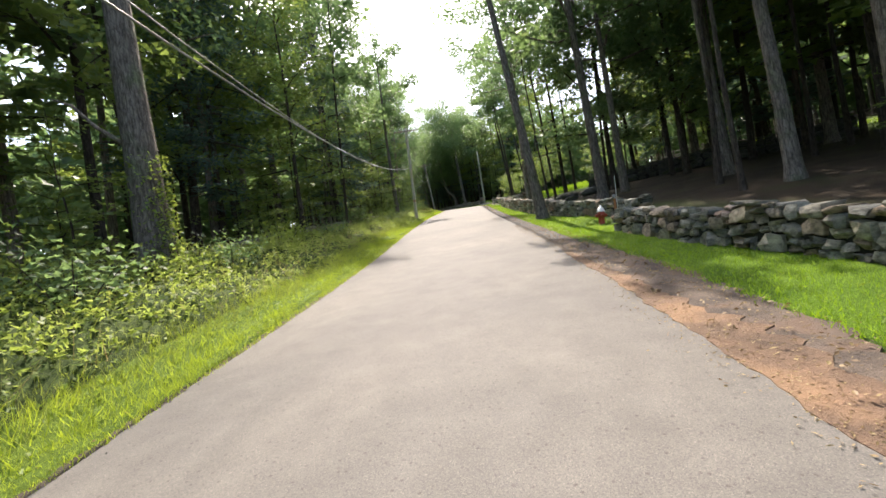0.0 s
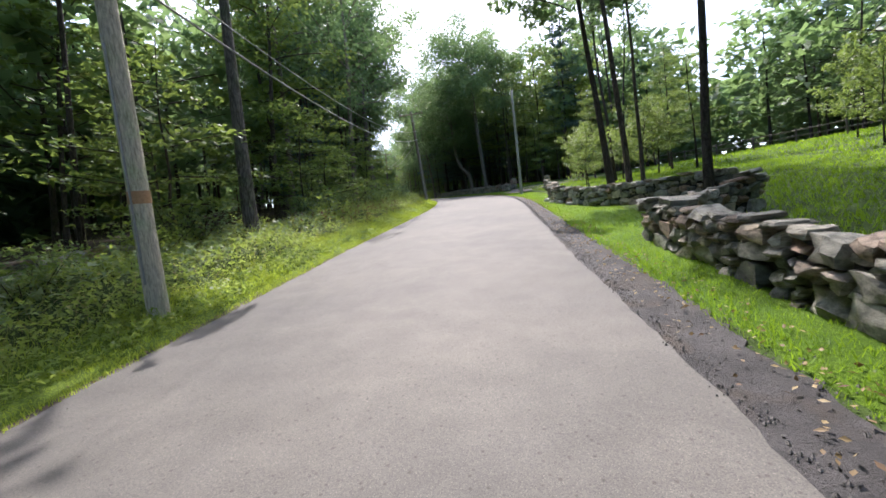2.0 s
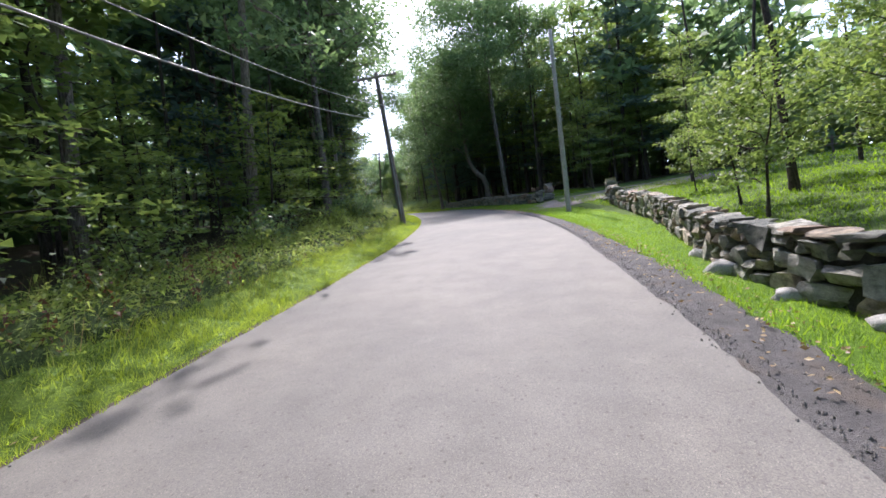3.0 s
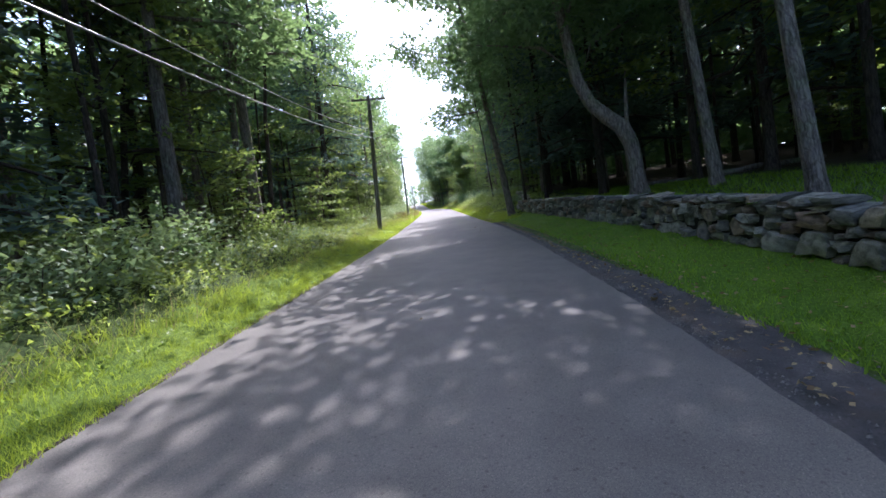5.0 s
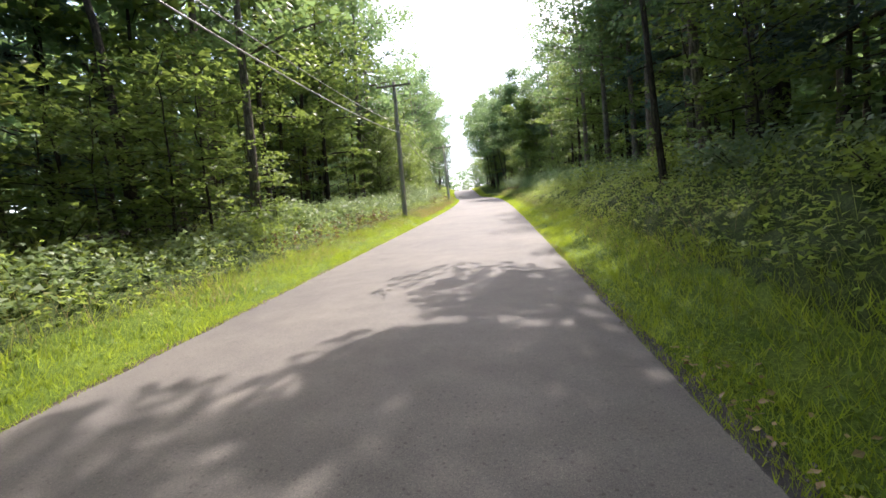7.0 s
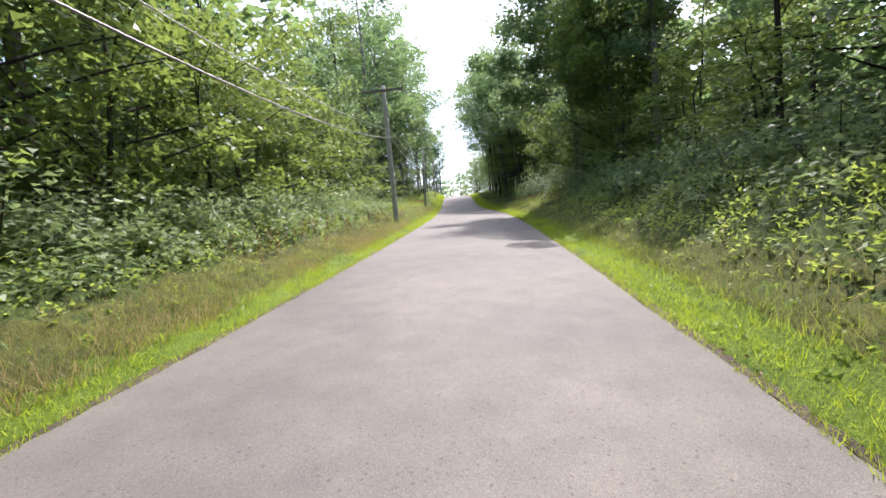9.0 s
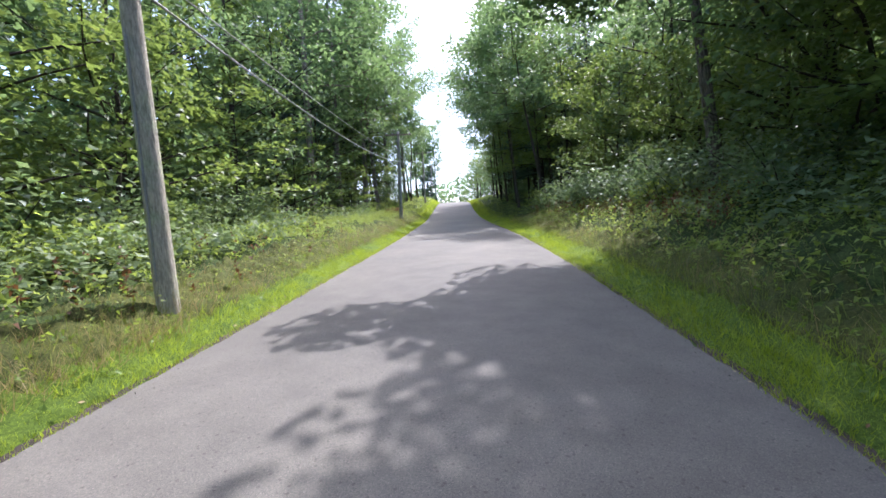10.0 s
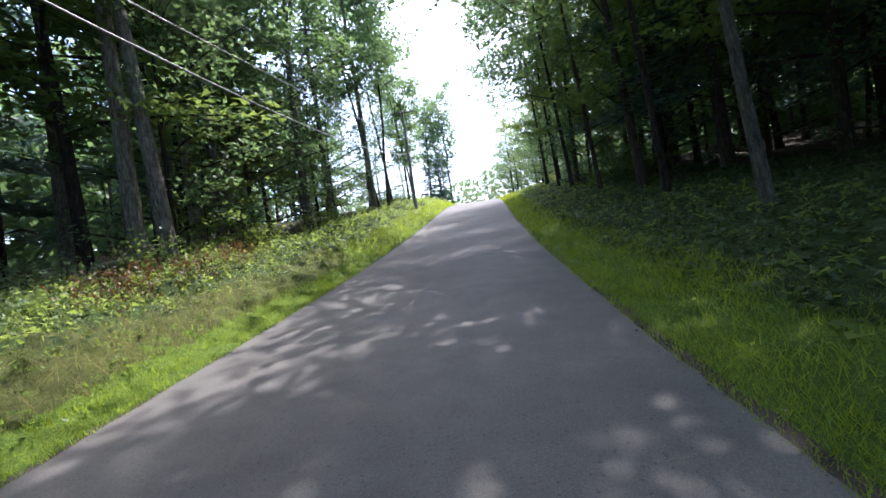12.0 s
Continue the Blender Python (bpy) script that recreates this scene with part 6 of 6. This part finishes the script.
def shrub_form(seed, leafmat, leaf, count, wide, tall):
    rng = np.random.default_rng(seed)
    wood = Bag()
    tips = []
    for k in range(9):
        a, ln = k * 2.4 + rng.normal(0, 0.3), rng.uniform(0.6, 1.0)
        w = np.linspace(0, 1, 4)
        pts = np.stack([np.cos(a) * w ** 1.3 * wide * ln * 0.8, np.sin(a) * w ** 1.3 * wide * ln * 0.8, w * tall * ln - 0.1], -1)
        wood.add(*tube(pts, 0.018 * (1 - 0.8 * w) + 0.004, 4))
        tips += [pts[1], pts[2], pts[3], (pts[2] + pts[3]) / 2]
    tips = np.array(tips)
    pick = rng.integers(0, len(tips), count)
    c = tips[pick] + rng.normal(0, 1, (count, 3)) * np.array([0.26 * wide, 0.26 * wide, 0.16 * tall])
    c[:, 2] = np.clip(c[:, 2], 0.05, None)
    lv, lf = leaflets(c, leaf, leaf * 0.72, rng, 0.4)
    return wood.mesh("branchwork", DARK_BARK), mesh_of("foliage", lv, [lf], leafmat)


for seed, mat_, leaf, count, wide, tall, text in ((1, LEAF_BRUSH, 0.115, 950, 0.9, 1.1, "bushy green roadside shrub"), (2, LEAF_MAPLE, 0.125, 950, 1.0, 1.5, "light green leafy roadside bush"),
                                                  (3, LEAF_PALE, 0.125, 1000, 1.2, 1.0, "pale broad-leaved vine mound"), (4, LEAF_OAK, 0.13, 950, 1.2, 1.7, "dark green shrub at the forest edge"),
                                                  (5, LEAF_PALE, 0.13, 2600, 2.0, 1.7, "large mound of pale vine leaves")):
    SHRUBS.append((shrub_form(seed, mat_, leaf, count, wide, tall), text, []))


def shrub(k, s, d, size=1.0, label=""):
    (stems, leaves_), text, made = SHRUBS[k]
    m = Matrix.Translation(spot(s, d, 0.05)) @ Matrix.Rotation(place_rng.uniform(0, 6.3), 4, "Z") @ Matrix.Diagonal((size * place_rng.uniform(0.85, 1.2), size * place_rng.uniform(0.85, 1.2), size, 1))
    if made:
        keep = made[0].scale.copy()
        made[0].scale = (1, 1, 1)
        ob = copy_thing(made[0], m)
        made[0].scale = keep
    else:
        ob = tagged(new("shrub"), text, "shrub", "roadside shrubs")
        part("branchwork", stems, ob)
        part("foliage", leaves_, ob)
        ob.matrix_basis = m
        made.append(ob)
    if label:
        ob["label"] = label


for s0, s1, d0, d1, count, kinds in ((-4, 34, -7.2, -9.5, 16, (0, 1, 3)), (34, 74, -6.6, -9.2, 22, (0, 3, 1)), (74, 128, -6.9, -9.4, 40, (1, 2, 0, 3)), (128, 152, -7.6, -10.2, 20, (2, 2, 1)), (152, 205, -7.6, -11.5, 44, (1, 2, 0, 3)),
                                     (205, 240, -7.5, -10, 12, (1, 0)), (112, 152, 4.4, 7.5, 26, (0, 3, 2)), (152, 188, 4.6, 7.6, 30, (0, 3, 1, 3)), (210, 240, 7, 9, 6, (3, 0))):
    for _ in range(count):
        shrub(place_rng.choice(kinds), place_rng.uniform(s0, s1), place_rng.uniform(d0, d1), place_rng.uniform(0.6, 1.2))
for _s, _d, _k in ((172.5, 5.9, 1.0), (174.9, 5.4, 0.85), (177.2, 6.0, 1.1), (180.0, 5.6, 0.9), (182.5, 6.4, 1.0), (170.0, 6.6, 0.9)):
    shrub(4, _s, _d, _k, "large mound of pale vine leaves beside the verge")
for _s, _d, _k in ((160, -8.2, 0.8), (163.5, -8.8, 1.0), (168, -9.2, 1.0), (171, -8.8, 0.8), (174.5, -9.6, 1.1), (157, -8.4, 0.9), (153.5, -8.2, 0.9), (150, -8.6, 1.0), (158, 6.6, 0.9), (162, 6.8, 0.8), (154.5, 6.9, 0.9)):
    shrub(4, _s, _d, _k, "tall mound of vine-covered growth at the woodland edge")
shrub(4, 86.0, -7.4, 0.9, "large pale-lit leafy bush at the forest edge")
shrub(4, 89.2, -8.2, 1.0, "large pale-lit leafy bush at the forest edge")


# ---- stone walls along the way ----
stone_wall("dry-stone wall of grey field stones beside the lawn", [(-6, 5.9, 0.8), (4.5, 5.0, 0.8), (9, 4.3, 0.77), (12.6, 3.95, 0.75)], 3, wide=(0.17, 0.42), course=0.18)
stone_wall("long dry-stone wall of rounded grey boulders", [(14.9, 5.9, 0.5), (16.4, 5.3, 0.62), (20.4, 4.05, 0.8), (24, 3.65, 0.85), (28, 3.35, 0.85)], 4, wide=(0.18, 0.44), course=0.2)
stone_wall("long dry-stone wall of rounded grey boulders", [(28, 3.35, 0.85), (34, 3.4, 0.9), (40.6, 3.35, 0.9), (42.2, 6.2, 0.9)], 14, wide=(0.2, 0.48), course=0.205, cap=0.25)
stone_wall("curving dry-stone wall before the sloping field", [(44.6, 7.0, 0.8), (47.2, 5.4, 0.8), (49.2, 4.5, 0.8), (52.2, 3.35, 0.85), (54.3, 3.2, 0.8)], 5, wide=(0.22, 0.55), course=0.2)
stone_wall("curving dry-stone wall before the sloping field", [(54.3, 3.2, 0.8), (56.6, 3.65, 0.85), (60, 4.4, 0.85), (64, 5.1, 0.8), (69.5, 6.2, 0.7)], 15, wide=(0.22, 0.55), course=0.2)
stone_wall("dry-stone retaining wall of grey stones with flat capping", [(77.6, 5.2, 0.7), (79.5, 4.4, 0.76), (84, 4.15, 0.8), (93, 4.1, 0.84)], 6, wide=(0.19, 0.44), ragged=0.03, course=0.195, cap=0.8)
stone_wall("dry-stone retaining wall of grey stones with flat capping", [(93, 4.1, 0.84), (101, 4.05, 0.8), (107.4, 4.2, 0.74)], 16, wide=(0.19, 0.44), ragged=0.03, course=0.195, cap=0.8)
stone_wall("low tumbled rubble wall in the weeds", [(108.6, 5.0, 0.45), (112, 5.4, 0.4), (116.5, 5.8, 0.35)], 7, wide=(0.3, 0.6), ragged=0.18, lie=0.3, course=0.2)
stone_wall("low mossy stone wall along the forest edge", [(10, -9.6, 0.45), (22, -9.3, 0.5), (34, -9.0, 0.5), (42, -8.8, 0.4)], 8, wide=(0.3, 0.6), ragged=0.12, lie=0.25, course=0.22)


def gate_pillar(s, d, seed):
    rng = random.Random(seed)
    root = tagged(new("gate_pillar"), "squat stone gate pillar beside the driveway", "gate pillar", "gate pillars")
    root.location = spot(s, d)
    z = 0.0
    for k in range(5):
        h = 0.24
        ob = new("stone", STONES[k])
        ob.parent = root
        ob.matrix_basis = Matrix.Translation((0, 0, z + h / 2)) @ Matrix.Rotation(rng.uniform(0, 6), 4, "Z") @ Matrix.Diagonal((0.75 - 0.04 * k, 0.72 - 0.04 * k, h * 1.25, 1))
        z += h * 0.95


gate_pillar(70.3, 6.6, 1)
gate_pillar(77.2, 5.6, 2)


# ---- things behind the walls ----
stone_wall("old dark stone retaining wall among the trees", [(32.6, 9.4, 0.75), (30.6, 12.0, 0.95), (27.6, 16.0, 1.1), (23.0, 21.0, 1.1)], 9, wide=(0.4, 0.8), course=0.3, ragged=0.05, kinds=DARK_STONES)


def boulder(s, d, w, h, seed, label, mat=None, sink=0.3):
    rng = random.Random(seed)
    bm = bmesh.new()
    bmesh.ops.create_icosphere(bm, subdivisions=2, radius=0.5)
    off = Vector((rng.uniform(0, 90), rng.uniform(0, 90), rng.uniform(0, 90)))
    for v in bm.verts:
        n = v.co.normalized()
        v.co += n * (0.34 * noise.noise(n * 1.3 + off) + 0.12 * noise.noise(n * 3.7 + off))
        v.co.z = max(v.co.z, -0.4)
    me = bm_mesh("boulder", bm, mat or STONE, True)
    ob = tagged(new("boulder", me), label, "boulder", "boulders")
    ob.matrix_basis = Matrix.Translation(spot(s, d) + Vector((0, 0, h * (0.5 - sink)))) @ Matrix.Rotation(rng.uniform(0, 6.3), 4, "Z") @ Matrix.Diagonal((w, w * rng.uniform(0.6, 0.9), h, 1))


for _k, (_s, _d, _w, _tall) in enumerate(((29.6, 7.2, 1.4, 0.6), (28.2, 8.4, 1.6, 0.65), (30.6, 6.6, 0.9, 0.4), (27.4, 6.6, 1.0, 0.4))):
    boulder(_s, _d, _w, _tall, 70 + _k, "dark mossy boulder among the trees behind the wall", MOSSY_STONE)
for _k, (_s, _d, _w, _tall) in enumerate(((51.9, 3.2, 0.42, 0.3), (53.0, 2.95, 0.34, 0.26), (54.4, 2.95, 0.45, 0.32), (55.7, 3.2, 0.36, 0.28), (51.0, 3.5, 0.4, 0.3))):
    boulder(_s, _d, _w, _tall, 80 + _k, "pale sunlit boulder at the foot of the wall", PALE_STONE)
for _k, (_s, _d, _w, _tall) in enumerate(((115.6, 4.6, 0.7, 0.4), (116.6, 4.9, 0.5, 0.35), (114.7, 4.9, 0.55, 0.3), (117.4, 4.7, 0.4, 0.3))):
    boulder(_s, _d, _w, _tall, 90 + _k, "pale rubble stone in the verge weeds", PALE_STONE)
boulder(87.0, 9.2, 1.3, 0.35, 99, "flat stone slab lying on the lawn")


def log(s, d, ln, r, turn, label, mat):
    k = np.linspace(0, 1, 6)
    rng = np.random.default_rng(int(s * 10))
    pts = np.stack([(k - 0.5) * ln, rng.normal(0, 0.05, 6), rng.normal(0, 0.03, 6) + r * 0.8], -1)
    v, f = tube(pts, r * (1 - 0.4 * k), 8)
    n = len(v)
    v = np.concatenate([v, [pts[0], pts[-1]]])
    ends = [[j, (j + 1) % 8, n] for j in range(8)] + [[n - 8 + (j + 1) % 8, n - 8 + j, n + 1] for j in range(8)]
    ob = tagged(new("fallen_log", mesh_of("fallen_log", v, [f, ends], mat, True)), label, "log", "fallen logs")
    h = radians(heading(s) + turn)
    a, b = spot(s - math.sin(radians(turn)) * 0.5, d + math.cos(radians(turn)) * 0.5), spot(s, d)
    ob.matrix_basis = Matrix.Translation(b) @ Matrix.Rotation(h, 4, "Z") @ Matrix.Rotation(-math.atan2(a.z - b.z, 0.5) if turn == 0 else 0.0, 4, "Y")


log(99.5, 9.6, 3.2, 0.12, 0, "pale fallen log lying in the shade of the woods", BARK)
log(97.0, 12.4, 4.5, 0.14, 0, "pale fallen log lying in the shade of the woods", BARK)
log(202.5, 6.4, 2.6, 0.07, 0, "bare fallen branch in the dark ground cover", BARK)
log(84.5, -9.4, 3.0, 0.1, 0, "bare fallen branch at the forest edge", BARK)


def snag(s, d, h, r):
    pts = np.array([(0, 0, -0.2), (0.02, 0, 0.3), (0.05, 0.02, h * 0.6), (0.1, 0.05, h)])
    v, f = tube(pts, [r * 1.2, r, r * 0.8, r * 0.45], 9)
    n = len(v)
    v = np.concatenate([v, [pts[-1] + np.array([0.03, 0, 0.16])]])
    top = [[n - 9 + j, n - 9 + (j + 1) % 9, n] for j in range(9)]
    ob = tagged(new("dead_snag", mesh_of("dead_snag", v, [f, top], DARK_BARK, True)), "broken dead trunk standing in the vines", "dead tree")
    ob.location = spot(s, d)


snag(163.2, -8.9, 2.3, 0.11)
